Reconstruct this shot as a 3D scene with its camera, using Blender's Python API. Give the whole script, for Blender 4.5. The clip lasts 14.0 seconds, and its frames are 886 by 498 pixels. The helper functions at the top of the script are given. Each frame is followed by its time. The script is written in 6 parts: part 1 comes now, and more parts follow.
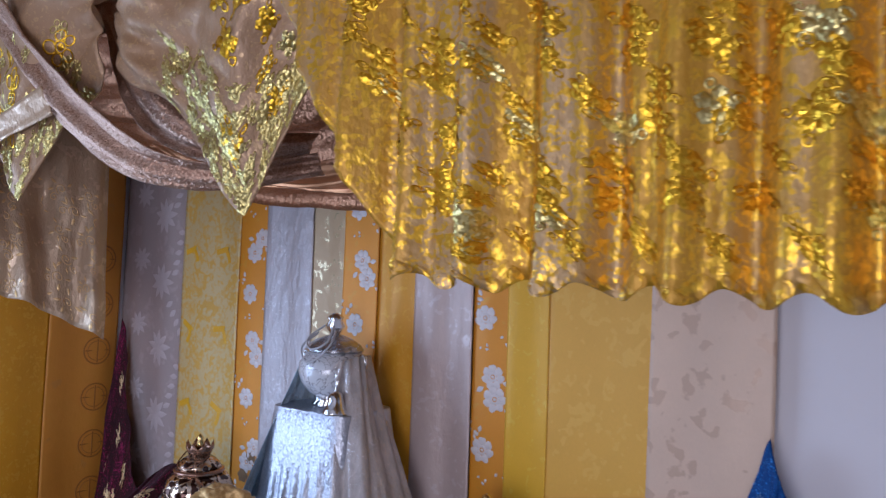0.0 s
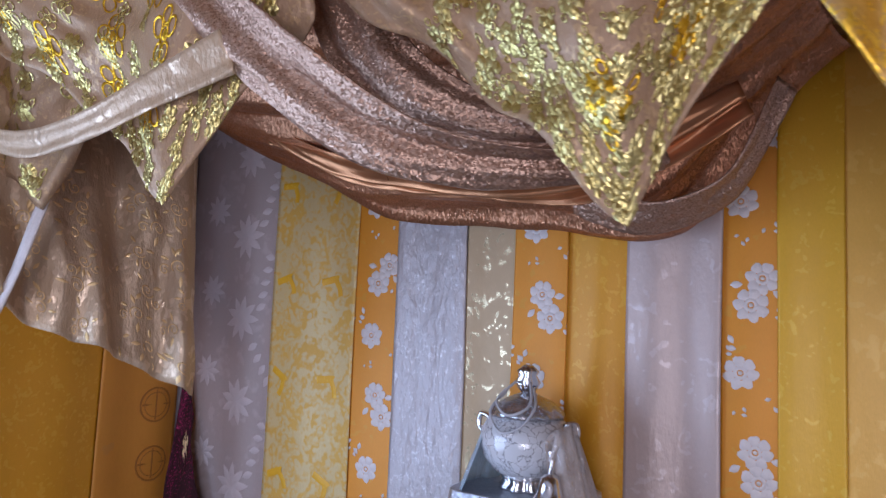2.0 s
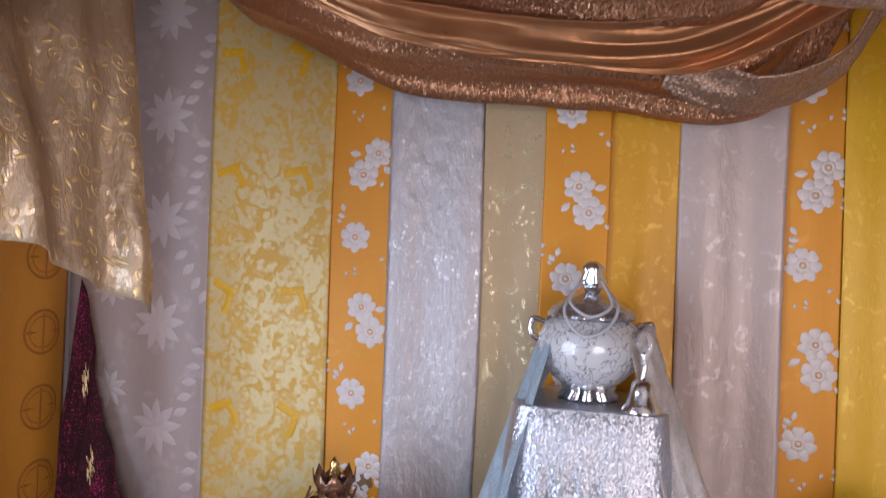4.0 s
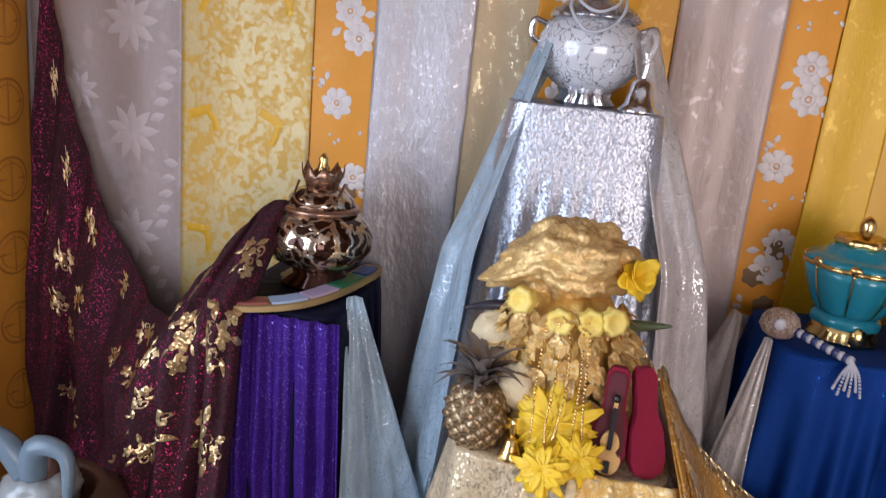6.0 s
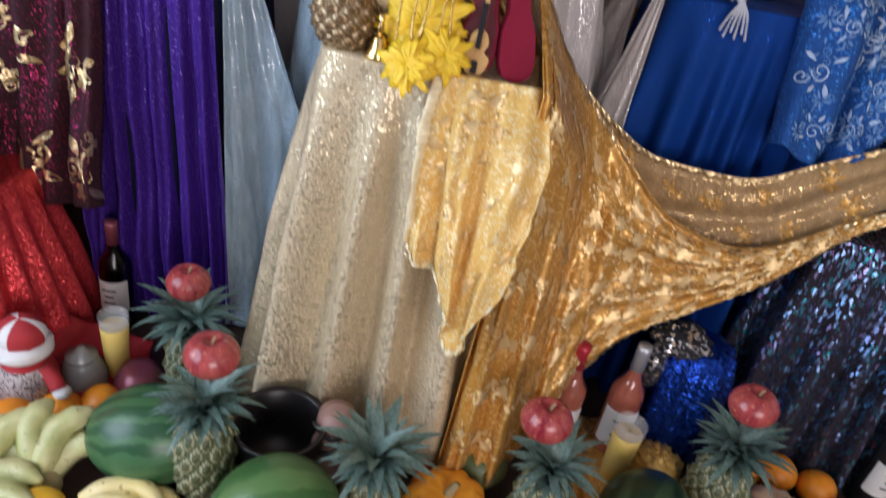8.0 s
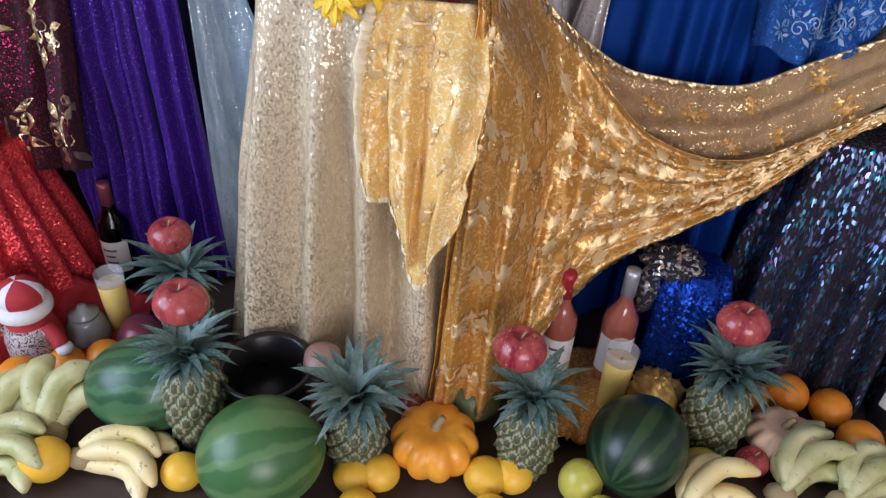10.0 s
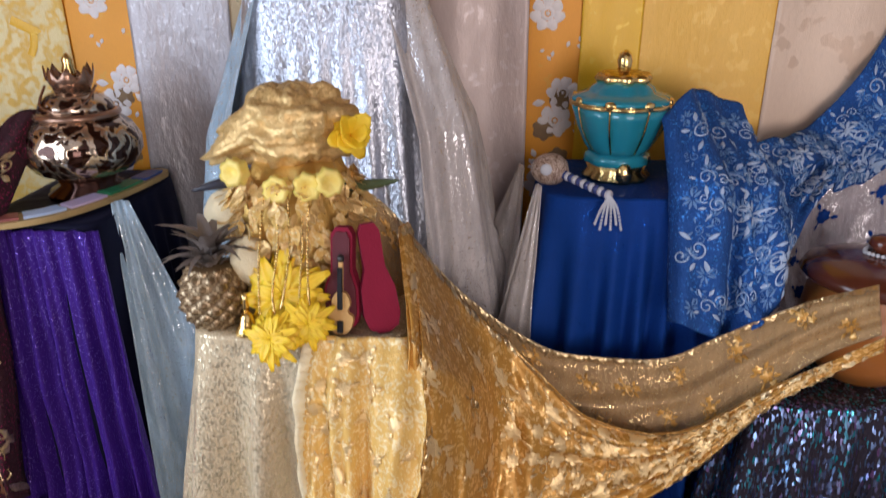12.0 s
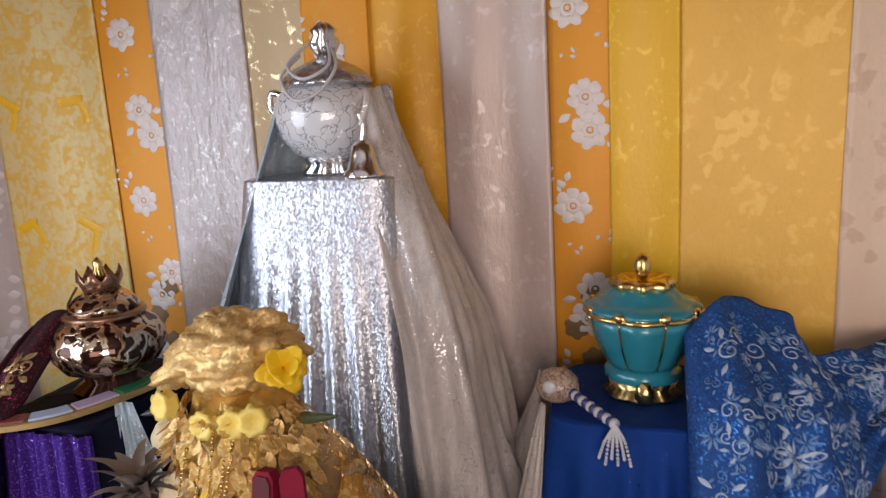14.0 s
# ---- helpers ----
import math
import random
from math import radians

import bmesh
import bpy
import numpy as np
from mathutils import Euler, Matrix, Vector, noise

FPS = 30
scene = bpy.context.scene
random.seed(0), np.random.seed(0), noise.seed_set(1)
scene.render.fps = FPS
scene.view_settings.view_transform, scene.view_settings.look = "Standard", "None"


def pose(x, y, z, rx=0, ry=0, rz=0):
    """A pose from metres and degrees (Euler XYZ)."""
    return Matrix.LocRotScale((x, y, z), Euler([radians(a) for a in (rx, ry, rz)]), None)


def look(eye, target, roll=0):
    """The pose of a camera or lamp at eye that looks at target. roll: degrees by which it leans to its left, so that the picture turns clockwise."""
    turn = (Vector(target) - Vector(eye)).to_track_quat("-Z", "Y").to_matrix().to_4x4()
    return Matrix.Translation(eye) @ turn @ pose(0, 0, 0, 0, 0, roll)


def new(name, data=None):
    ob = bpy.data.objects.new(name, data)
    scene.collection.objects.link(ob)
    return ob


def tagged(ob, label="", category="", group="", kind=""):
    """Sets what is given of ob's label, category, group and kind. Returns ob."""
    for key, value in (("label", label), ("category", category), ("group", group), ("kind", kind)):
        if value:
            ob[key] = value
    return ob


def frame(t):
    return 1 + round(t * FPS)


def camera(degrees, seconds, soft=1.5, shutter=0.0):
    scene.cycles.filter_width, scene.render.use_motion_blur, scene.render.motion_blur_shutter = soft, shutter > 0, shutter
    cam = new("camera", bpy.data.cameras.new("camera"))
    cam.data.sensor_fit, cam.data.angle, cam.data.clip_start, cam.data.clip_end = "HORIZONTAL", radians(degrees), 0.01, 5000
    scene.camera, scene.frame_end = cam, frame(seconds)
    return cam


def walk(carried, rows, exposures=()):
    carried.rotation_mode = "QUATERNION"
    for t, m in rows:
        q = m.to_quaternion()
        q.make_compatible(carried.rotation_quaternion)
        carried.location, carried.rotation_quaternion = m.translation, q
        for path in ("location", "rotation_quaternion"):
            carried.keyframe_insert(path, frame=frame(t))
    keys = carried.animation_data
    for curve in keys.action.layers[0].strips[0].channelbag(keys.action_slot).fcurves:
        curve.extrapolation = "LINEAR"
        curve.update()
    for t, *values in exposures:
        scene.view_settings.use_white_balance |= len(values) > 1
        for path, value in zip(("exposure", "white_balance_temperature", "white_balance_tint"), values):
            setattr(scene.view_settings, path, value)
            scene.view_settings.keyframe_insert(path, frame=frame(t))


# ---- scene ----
cam = camera(62.4, 14.0, soft=1.3, shutter=0.35)
PATH = [
    (0, (1.681, -2.078, 1.868), (0.568, -0.418, 1.946), 2.2),
    (0.5, (1.478, -2.07, 1.86), (0.377, -0.403, 1.959), 2.3),
    (1, (1.242, -2.047, 1.865), (0.151, -0.374, 1.972), 2.3),
    (1.5, (1.015, -1.965, 1.866), (-0.074, -0.292, 1.997), 2.6),
    (2, (0.771, -1.946, 1.868), (-0.257, -0.238, 2.03), 2.5),
    (2.2, (0.675, -1.946, 1.876), (-0.286, -0.201, 2.064), 2.1),
    (4.3, (-0.033, -1.893, 1.714), (-0.431, 0.066, 1.629), 2.5),
    (4.5, (-0.063, -1.901, 1.686), (-0.436, 0.058, 1.527), 2.7),
    (5, (-0.084, -1.909, 1.597), (-0.396, 0.029, 1.215), 4.1),
    (5.5, (-0.057, -1.907, 1.529), (-0.356, 0.01, 1.04), 4.7),
    (6, (-0.042, -1.914, 1.502), (-0.323, -0.002, 0.987), 6.0),
    (6.5, (-0.053, -1.918, 1.454), (-0.231, -0.062, 0.732), 7.3),
    (7, (-0.034, -1.916, 1.376), (-0.098, -0.12, 0.498), 9.2),
    (7.5, (0.033, -1.954, 1.336), (-0.035, -0.197, 0.382), 10.0),
    (8, (0.122, -1.961, 1.26), (0.1, -0.272, 0.189), 11.1),
    (8.2, (0.139, -1.964, 1.236), (0.141, -0.317, 0.101), 12.0),
    (10.3, (0.314, -1.933, 1.242), (0.127, -0.34, 0.047), 2.8),
    (10.5, (0.315, -1.928, 1.256), (0.137, -0.278, 0.14), 2.1),
    (10.8, (0.329, -1.914, 1.299), (0.191, -0.189, 0.296), 2.0),
    (11, (0.321, -1.9, 1.315), (0.212, -0.136, 0.381), 1.6),
    (11.5, (0.33, -1.884, 1.376), (0.228, -0.076, 0.526), 0.9),
    (12, (0.321, -1.869, 1.441), (0.224, -0.013, 0.702), -0.1),
    (12.5, (0.31, -1.864, 1.524), (0.213, 0.037, 0.91), -0.1),
    (13, (0.415, -1.834, 1.57), (0.197, 0.091, 1.073), -1.2),
    (13.5, (0.532, -1.789, 1.573), (0.211, 0.136, 1.133), -2.1),
    (14, (0.645, -1.648, 1.548), (0.098, 0.238, 1.168), -3.0),
]
walk(cam, [(t, look(eye, target, roll)) for t, eye, target, roll in PATH], [(0, -0.45, 5500, 25), (2.2, -0.30, 5650, 27), (4.3, -0.1, 6600, 27), (8.2, 0.08, 6350, 21), (10.3, 0.12, 6000, 25), (12, 0.02, 6600, 23), (14, -0.06, 7300, 24)])

# ---- light ----
world = bpy.data.worlds.new("world")
scene.world = world
world.use_nodes = True
wt = world.node_tree
sky = wt.nodes.new("ShaderNodeTexSky")
sky.sky_type, sky.sun_disc = "NISHITA", False
sky.sun_elevation, sky.sun_rotation = radians(40), radians(250)
wt.nodes["Background"].inputs["Strength"].default_value = 0.12
wt.links.new(sky.outputs["Color"], wt.nodes["Background"].inputs["Color"])


def area_lamp(name, m, sx, sy, power, colour):
    data = bpy.data.lights.new(name, "AREA")
    data.shape, data.size, data.size_y, data.energy, data.color = "RECTANGLE", sx, sy, power, colour
    ob = new(name, data)
    ob.matrix_world = m
    return ob


WEST_POWER, SOUTH_POWER = 43.0, 67.0
area_lamp("window_light_west", look((-1.56, -2.05, 1.3), (0, -1.6, 1.0)), 1.6, 1.65, WEST_POWER, (0.66, 0.85, 1.0))
# Added warm fill from behind the camera, not a known source.
area_lamp("window_light_south", look((1.5, -4.48, 1.3), (0.7, 0, 1.0)), 2.0, 1.65, SOUTH_POWER, (1.0, 0.95, 0.88))

# ---- materials ----


class Nodes:
    """Short hand for building a node material."""

    def __init__(self, name):
        self.m = bpy.data.materials.new(name)
        self.m.use_nodes = True
        self.t = self.m.node_tree
        self.p = self.t.nodes["Principled BSDF"]
        self.co = self.t.nodes.new("ShaderNodeTexCoord")

    def add(self, kind, **sets):
        n = self.t.nodes.new("ShaderNode" + kind)
        for k, v in sets.items():
            n.inputs[k.replace("_", " ")].default_value = v
        return n

    def link(self, a, b):
        self.t.links.new(a, b)

    def noise(self, scale, detail=4.0, rough=0.6, space="Object", stretch=None):
        n = self.add("TexNoise", Scale=scale, Detail=detail, Roughness=rough)
        src = self.co.outputs[space]
        if stretch:
            mp = self.add("Mapping")
            mp.inputs["Scale"].default_value = stretch
            self.link(src, mp.inputs["Vector"])
            src = mp.outputs["Vector"]
        self.link(src, n.inputs["Vector"])
        return n

    def ramp(self, fac, stops):
        r = self.add("ValToRGB")
        e = r.color_ramp.elements
        while len(e) < len(stops):
            e.new(0.5)
        for el, (pos, col) in zip(e, stops):
            el.position = pos
            el.color = (*col, 1) if len(col) == 3 else col
        self.link(fac, r.inputs["Fac"])
        return r.outputs["Color"]

    def mix(self, fac, a, b):
        n = self.t.nodes.new("ShaderNodeMix")
        n.data_type = "RGBA"
        for sock, v in ((n.inputs["Factor"], fac), (n.inputs["A"], a), (n.inputs["B"], b)):
            if hasattr(v, "is_output"):
                self.link(v, sock)
            else:
                sock.default_value = v if isinstance(v, float) else (*v, 1)
        return n.outputs["Result"]

    def bump(self, height, strength, distance=0.002, under=None):
        b = self.add("Bump", Strength=strength, Distance=distance)
        self.link(height, b.inputs["Height"])
        if under:
            self.link(under, b.inputs["Normal"])
        self.link(b.outputs["Normal"], self.p.inputs["Normal"])
        return b.outputs["Normal"]

    def set(self, **sets):
        for k, v in sets.items():
            s = self.p.inputs[k.replace("_", " ")]
            if hasattr(v, "is_output"):
                self.link(v, s)
            else:
                s.default_value = (*v, 1) if isinstance(v, tuple) and len(v) == 3 else v
        return self


def plain(name, col, rough=0.5, metal=0.0, vary=0.15, scale=12.0, bump=0.2, fine=180.0, **more):
    """A surface with stains at one scale and grain at another."""
    n = Nodes(name)
    big, small = n.noise(scale), n.noise(fine, 3)
    lo = tuple(c * (1 - vary) for c in col)
    hi = tuple(min(1, c * (1 + vary)) for c in col)
    c = n.mix(big.outputs["Fac"], lo, hi)
    c = n.mix(small.outputs["Fac"], n.mix(0.25, c, lo), c)
    n.set(Base_Color=c, Metallic=metal, Roughness=n.ramp(big.outputs["Fac"], [(0.2, (rough * 0.8,) * 3), (0.8, (min(1, rough * 1.2),) * 3)]), **more)
    if bump:
        n.bump(small.outputs["Fac"], bump)
    return n.m


def sequin(name, col, other, cell=240.0, tilt=0.5, metal=0.9, rough=0.22, cloth=None, cover=1.0, stretch=None, crush=0.0, third=None):
    """Small mirrors sewn on cloth, each tilted its own way."""
    n = Nodes(name)
    v = n.add("TexVoronoi", Scale=cell)
    src = n.co.outputs["Object"]
    if stretch:
        mp = n.add("Mapping")
        mp.inputs["Scale"].default_value = stretch
        n.link(src, mp.inputs["Vector"])
        src = mp.outputs["Vector"]
    n.link(src, v.inputs["Vector"])
    geo = n.add("NewGeometry")
    sub = n.add("VectorMath")
    sub.operation = "SUBTRACT"
    sub.inputs[1].default_value = (0.5, 0.5, 0.5)
    n.link(v.outputs["Color"], sub.inputs[0])
    sc = n.add("VectorMath")
    sc.operation = "SCALE"
    sc.inputs["Scale"].default_value = tilt
    n.link(sub.outputs[0], sc.inputs[0])
    ad = n.add("VectorMath")
    ad.operation = "ADD"
    base = geo.outputs["Normal"]
    if crush:
        cn = n.noise(75.0, 3, 0.65, stretch=(1, 1, 0.6))
        cb = n.add("Bump", Strength=crush, Distance=0.006)
        n.link(cn.outputs["Fac"], cb.inputs["Height"])
        base = cb.outputs["Normal"]
    n.link(base, ad.inputs[0])
    n.link(sc.outputs[0], ad.inputs[1])
    nm = n.add("VectorMath")
    nm.operation = "NORMALIZE"
    n.link(ad.outputs[0], nm.inputs[0])
    n.link(nm.outputs[0], n.p.inputs["Normal"])
    sep = n.add("SeparateColor")
    n.link(v.outputs["Color"], sep.inputs[0])
    patch = n.noise(9.0)
    c = n.mix(sep.outputs[0], col, other)
    if third:
        c = n.mix(n.ramp(sep.outputs[2], [(0.55, (0, 0, 0)), (0.6, (1, 1, 1))]), c, third)
    c = n.mix(patch.outputs["Fac"], n.mix(0.5, c, col), c)
    if cloth:
        clump = n.noise(16.0, 3, 0.6, stretch=(1, 1, 0.3))
        thr = n.add("Math")
        thr.operation = "MULTIPLY_ADD"
        thr.inputs[1].default_value = -0.9
        thr.inputs[2].default_value = 0.45
        n.link(clump.outputs["Fac"], thr.inputs[0])
        tot = n.add("Math")
        tot.operation = "ADD"
        n.link(sep.outputs[1], tot.inputs[0])
        n.link(thr.outputs[0], tot.inputs[1])
        on = n.ramp(tot.outputs[0], [(max(0, cover - 0.03), (1, 1, 1)), (min(1, cover + 0.03), (0, 0, 0))])
        c = n.mix(on, cloth, c)
        n.set(Metallic=n.mix(on, (0, 0, 0), (metal,) * 3), Roughness=n.mix(on, (0.85,) * 3, (rough,) * 3))
    else:
        n.set(Metallic=metal, Roughness=rough)
    n.set(Base_Color=c)
    return n.m


def damask(name, ground, motif, scale=14.0, cut=0.5, rough=(0.5, 0.3), metal=(0.0, 0.2), fold=0.35, warp=0.25, soft=0.03, columns=None):
    """Woven cloth with a leafy pattern in a second thread."""
    n = Nodes(name)
    w = n.noise(scale * 0.8, 2)
    mixv = n.add("VectorMath")
    mixv.operation = "SCALE"
    mixv.inputs["Scale"].default_value = warp
    n.link(w.outputs["Color"], mixv.inputs[0])
    ad = n.add("VectorMath")
    ad.operation = "ADD"
    n.link(n.co.outputs["Object"], ad.inputs[0])
    n.link(mixv.outputs[0], ad.inputs[1])
    v = n.add("TexVoronoi", Scale=scale)
    v.feature = "SMOOTH_F1"
    n.link(ad.outputs[0], v.inputs["Vector"])
    fine = n.noise(scale * 3.2, 2)
    m = n.add("Math")
    m.operation = "MULTIPLY_ADD"
    m.inputs[1].default_value = 0.45
    n.link(fine.outputs["Fac"], m.inputs[0])
    n.link(v.outputs["Distance"], m.inputs[2])
    on = n.ramp(m.outputs[0], [(cut - soft, (1, 1, 1)), (cut + soft, (0, 0, 0))])
    thread = n.noise(420.0, 2, stretch=(1, 1, 0.25))
    stain = n.noise(3.0)
    g = n.mix(stain.outputs["Fac"], tuple(c * 0.85 for c in ground), tuple(min(1, c * 1.12) for c in ground))
    if columns:
        col = n.noise(8.0, 2, 0.5, stretch=(1, 1, 0.03))
        g = n.mix(n.ramp(col.outputs["Fac"], [(0.46, (0, 0, 0)), (0.58, (1, 1, 1))]), g, columns)
    c = n.mix(on, g, motif)
    c = n.mix(thread.outputs["Fac"], n.mix(0.3, c, tuple(x * 0.6 for x in ground)), c)
    n.set(Base_Color=c, Roughness=n.mix(on, (rough[0],) * 3, (rough[1],) * 3), Metallic=n.mix(on, (metal[0],) * 3, (metal[1],) * 3))
    b1 = n.bump(thread.outputs["Fac"], 0.25, 0.001)
    crease = n.noise(26.0, 4, 0.6, stretch=(1, 1, 0.5))
    n.bump(crease.outputs["Fac"], fold, 0.006, b1)
    return n.m


def velvet(name, col, sheen, rough=0.7, spark=None, nap=0.10):
    n = Nodes(name)
    big, small = n.noise(7.0), n.noise(260.0, 2)
    c = n.mix(big.outputs["Fac"], tuple(x * 0.7 for x in col), tuple(min(1, x * 1.3) for x in col))
    n.set(Base_Color=c, Roughness=rough, Specular_IOR_Level=0.15, Sheen_Weight=nap, Sheen_Roughness=0.3, Sheen_Tint=sheen)
    if spark:
        s = n.ramp(small.outputs["Fac"], [(0.62, (0, 0, 0)), (0.68, (1, 1, 1))])
        n.set(Metallic=s, Base_Color=n.mix(s, c, spark), Roughness=n.mix(s, (rough,) * 3, (0.25,) * 3))
    n.bump(small.outputs["Fac"], 0.3, 0.002)
    return n.m


def tulle(name, col, alpha, spark=(0.9, 0.92, 0.95)):
    """Fine net with glitter."""
    n = Nodes(name)
    v = n.add("TexVoronoi", Scale=620.0)
    n.link(n.co.outputs["Object"], v.inputs["Vector"])
    sep = n.add("SeparateColor")
    n.link(v.outputs["Color"], sep.inputs[0])
    glit = n.ramp(sep.outputs[0], [(0.90, (0, 0, 0)), (0.93, (1, 1, 1))])
    weave = n.noise(40.0, 3, stretch=(1, 1, 0.2))
    a = n.ramp(weave.outputs["Fac"], [(0.3, (alpha * 0.75,) * 3), (0.7, (min(1, alpha * 1.25),) * 3)])
    n.set(Base_Color=n.mix(glit, col, spark), Metallic=n.mix(glit, (0.05,) * 3, (1, 1, 1)), Roughness=n.mix(glit, (0.5,) * 3, (0.2,) * 3))
    n.set(Alpha=n.mix(glit, a, (1, 1, 1)), Sheen_Weight=0.3)
    n.bump(sep.outputs[1], 0.5, 0.002)
    return n.m


def glass(name, col, rough=0.03):
    n = Nodes(name)
    n.set(Base_Color=col, Roughness=rough, Transmission_Weight=1.0, IOR=1.45)
    return n.m


M = {}
# Room walls and ceiling greyed to weaken bounced fill; the back wall stays white.
M["plaster"] = plain("bounce_cut_plaster", (0.62, 0.61, 0.63), 0.6, vary=0.04, scale=4, bump=0.1)
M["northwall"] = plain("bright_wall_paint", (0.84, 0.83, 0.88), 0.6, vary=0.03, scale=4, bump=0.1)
M["floor"] = plain("floor_boards", (0.05, 0.032, 0.024), 0.5, scale=5)
M["frame"] = plain("white_frame_paint", (0.78, 0.78, 0.76), 0.4, vary=0.06)
M["earth"] = plain("outdoor_ground", (0.16, 0.17, 0.10), 0.95, scale=0.4, fine=9)
M["mauve"] = damask("mauve_damask", (0.47, 0.39, 0.37), (0.53, 0.45, 0.44), 12, 0.5, (0.45, 0.4), (0.1, 0.15), soft=0.08)
M["creamgold"] = damask("cream_gold_damask", (0.80, 0.49, 0.09), (0.74, 0.60, 0.30), 17, 0.70, (0.5, 0.36), (0.05, 0.15), soft=0.12, warp=0.4)
M["orange"] = damask("orange_taffeta", (0.84, 0.34, 0.015), (0.80, 0.37, 0.03), 16, 0.4, (0.45, 0.4), (0.1, 0.15), fold=0.15)
M["silverweave"] = damask("silver_crinkle", (0.58, 0.55, 0.57), (0.68, 0.66, 0.68), 30, 0.45, (0.42, 0.28), (0.25, 0.45), fold=1.6, soft=0.06)
M["beigegold"] = damask("beige_gold_damask", (0.58, 0.43, 0.25), (0.74, 0.62, 0.38), 20, 0.5, (0.45, 0.25), (0.15, 0.4))
M["marigold"] = damask("marigold_brocade", (0.84, 0.40, 0.015), (0.88, 0.48, 0.04), 22, 0.5, (0.42, 0.36), (0.03, 0.1), fold=0.25)
M["lilac"] = damask("lilac_damask", (0.64, 0.52, 0.48), (0.70, 0.60, 0.58), 16, 0.45, (0.42, 0.35), (0.15, 0.2), fold=0.6)
M["yellow"] = damask("yellow_gold_brocade", (0.90, 0.50, 0.015), (0.92, 0.58, 0.05), 20, 0.45, (0.4, 0.34), (0.03, 0.1), fold=0.3)
M["honey"] = damask("honey_damask", (0.90, 0.50, 0.07), (0.92, 0.55, 0.10), 16, 0.5, (0.42, 0.38), (0.03, 0.06), fold=0.35)
M["blush"] = damask("blush_damask", (0.80, 0.60, 0.45), (0.64, 0.45, 0.32), 11, 0.5, (0.45, 0.4), (0.05, 0.1), fold=0.3)
M["rust"] = damask("rust_orange_cloth", (0.82, 0.36, 0.045), (0.74, 0.34, 0.06), 7, 0.35, (0.5, 0.45), (0.05, 0.1), fold=0.3)
M["petal"] = plain("silver_white_thread", (0.74, 0.68, 0.66), 0.4, 0.15, 0.18, 60, 0.5, 300)
M["rust_dark"] = plain("rust_brown_thread", (0.50, 0.19, 0.03), 0.45, 0.1, 0.2, 60, 0.5, 300)
M["petal_dark"] = plain("bronze_thread", (0.23, 0.135, 0.06), 0.45, 0.2, 0.3, 60, 0.5, 300)
M["bronze"] = sequin("bronze_lame", (0.58, 0.29, 0.16), (0.38, 0.17, 0.085), 330, 0.5, 0.75, 0.36, stretch=(1, 1, 0.5), crush=0.4)
M["bronzegrey"] = sequin("silver_bronze_lame", (0.57, 0.39, 0.29), (0.36, 0.21, 0.14), 330, 0.6, 0.75, 0.4, crush=0.5)
M["copper"] = plain("copper_satin", (0.55, 0.26, 0.12), 0.32, 0.7, 0.25, 9, 0.3, 90)
M["lacebase"] = damask("taupe_organza", (0.48, 0.31, 0.18), (0.60, 0.41, 0.22), 30, 0.5, (0.45, 0.34), (0.15, 0.4), fold=0.9, soft=0.06)
M["swagcloth"] = damask("pale_copper_brocade", (0.62, 0.45, 0.29), (0.78, 0.60, 0.42), 16, 0.5, (0.4, 0.28), (0.25, 0.45), fold=1.6)
M["goldleaf"] = sequin("gold_sequins", (0.92, 0.58, 0.045), (0.66, 0.37, 0.012), 210, 0.5, 1.0, 0.32)
M["greengold"] = sequin("pale_gold_sequins", (0.78, 0.68, 0.30), (0.52, 0.42, 0.12), 210, 0.5, 0.95, 0.34)
M["valance"] = damask("gold_lace", (0.62, 0.33, 0.03), (0.92, 0.56, 0.045), 30, 0.62, (0.42, 0.3), (0.3, 0.75), fold=1.0, soft=0.08, columns=(0.60, 0.42, 0.22))
M["silver"] = sequin("silver_sequins", (0.60, 0.63, 0.70), (0.43, 0.46, 0.53), 300, 0.36, 0.9, 0.38, stretch=(1, 1, 0.7), crush=0.45)
M["champagne"] = sequin("champagne_sequins", (0.80, 0.69, 0.48), (0.60, 0.50, 0.33), 340, 0.36, 0.75, 0.34, cloth=(0.55, 0.44, 0.28), cover=0.36, stretch=(1, 1, 0.6), crush=0.3)
M["goldlace"] = damask("old_gold_lace", (0.60, 0.30, 0.055), (0.90, 0.58, 0.22), 34, 0.58, (0.45, 0.32), (0.3, 0.5), fold=1.0, soft=0.06)
M["goldsatin"] = plain("gold_satin_thread", (0.90, 0.62, 0.30), 0.32, 0.5, 0.2, 50, 0.6, 260)
M["creamlace"] = damask("cream_yellow_lace", (0.82, 0.51, 0.14), (0.92, 0.74, 0.40), 42, 0.58, (0.5, 0.38), (0.05, 0.15), fold=1.2, soft=0.06)
M["lemonlace"] = plain("pale_cream_thread", (0.84, 0.72, 0.46), 0.5, 0.1, 0.15, 60, 0.6, 300)
M["purple"] = velvet("purple_velvet", (0.042, 0.010, 0.18), (0.35, 0.22, 0.95, 1), spark=(0.42, 0.30, 0.90), nap=0.3)
M["navy"] = velvet("navy_velvet", (0.005, 0.006, 0.022), (0.2, 0.25, 0.6, 1))
M["royal"] = velvet("royal_blue_velvet", (0.002, 0.042, 0.24), (0.02, 0.15, 0.8, 1), spark=(0.004, 0.08, 0.42))
M["maroon"] = sequin("maroon_velvet", (0.40, 0.03, 0.12), (0.17, 0.012, 0.05), 380, 0.6, 0.9, 0.3, cloth=(0.032, 0.002, 0.008), cover=0.11, crush=0.5)
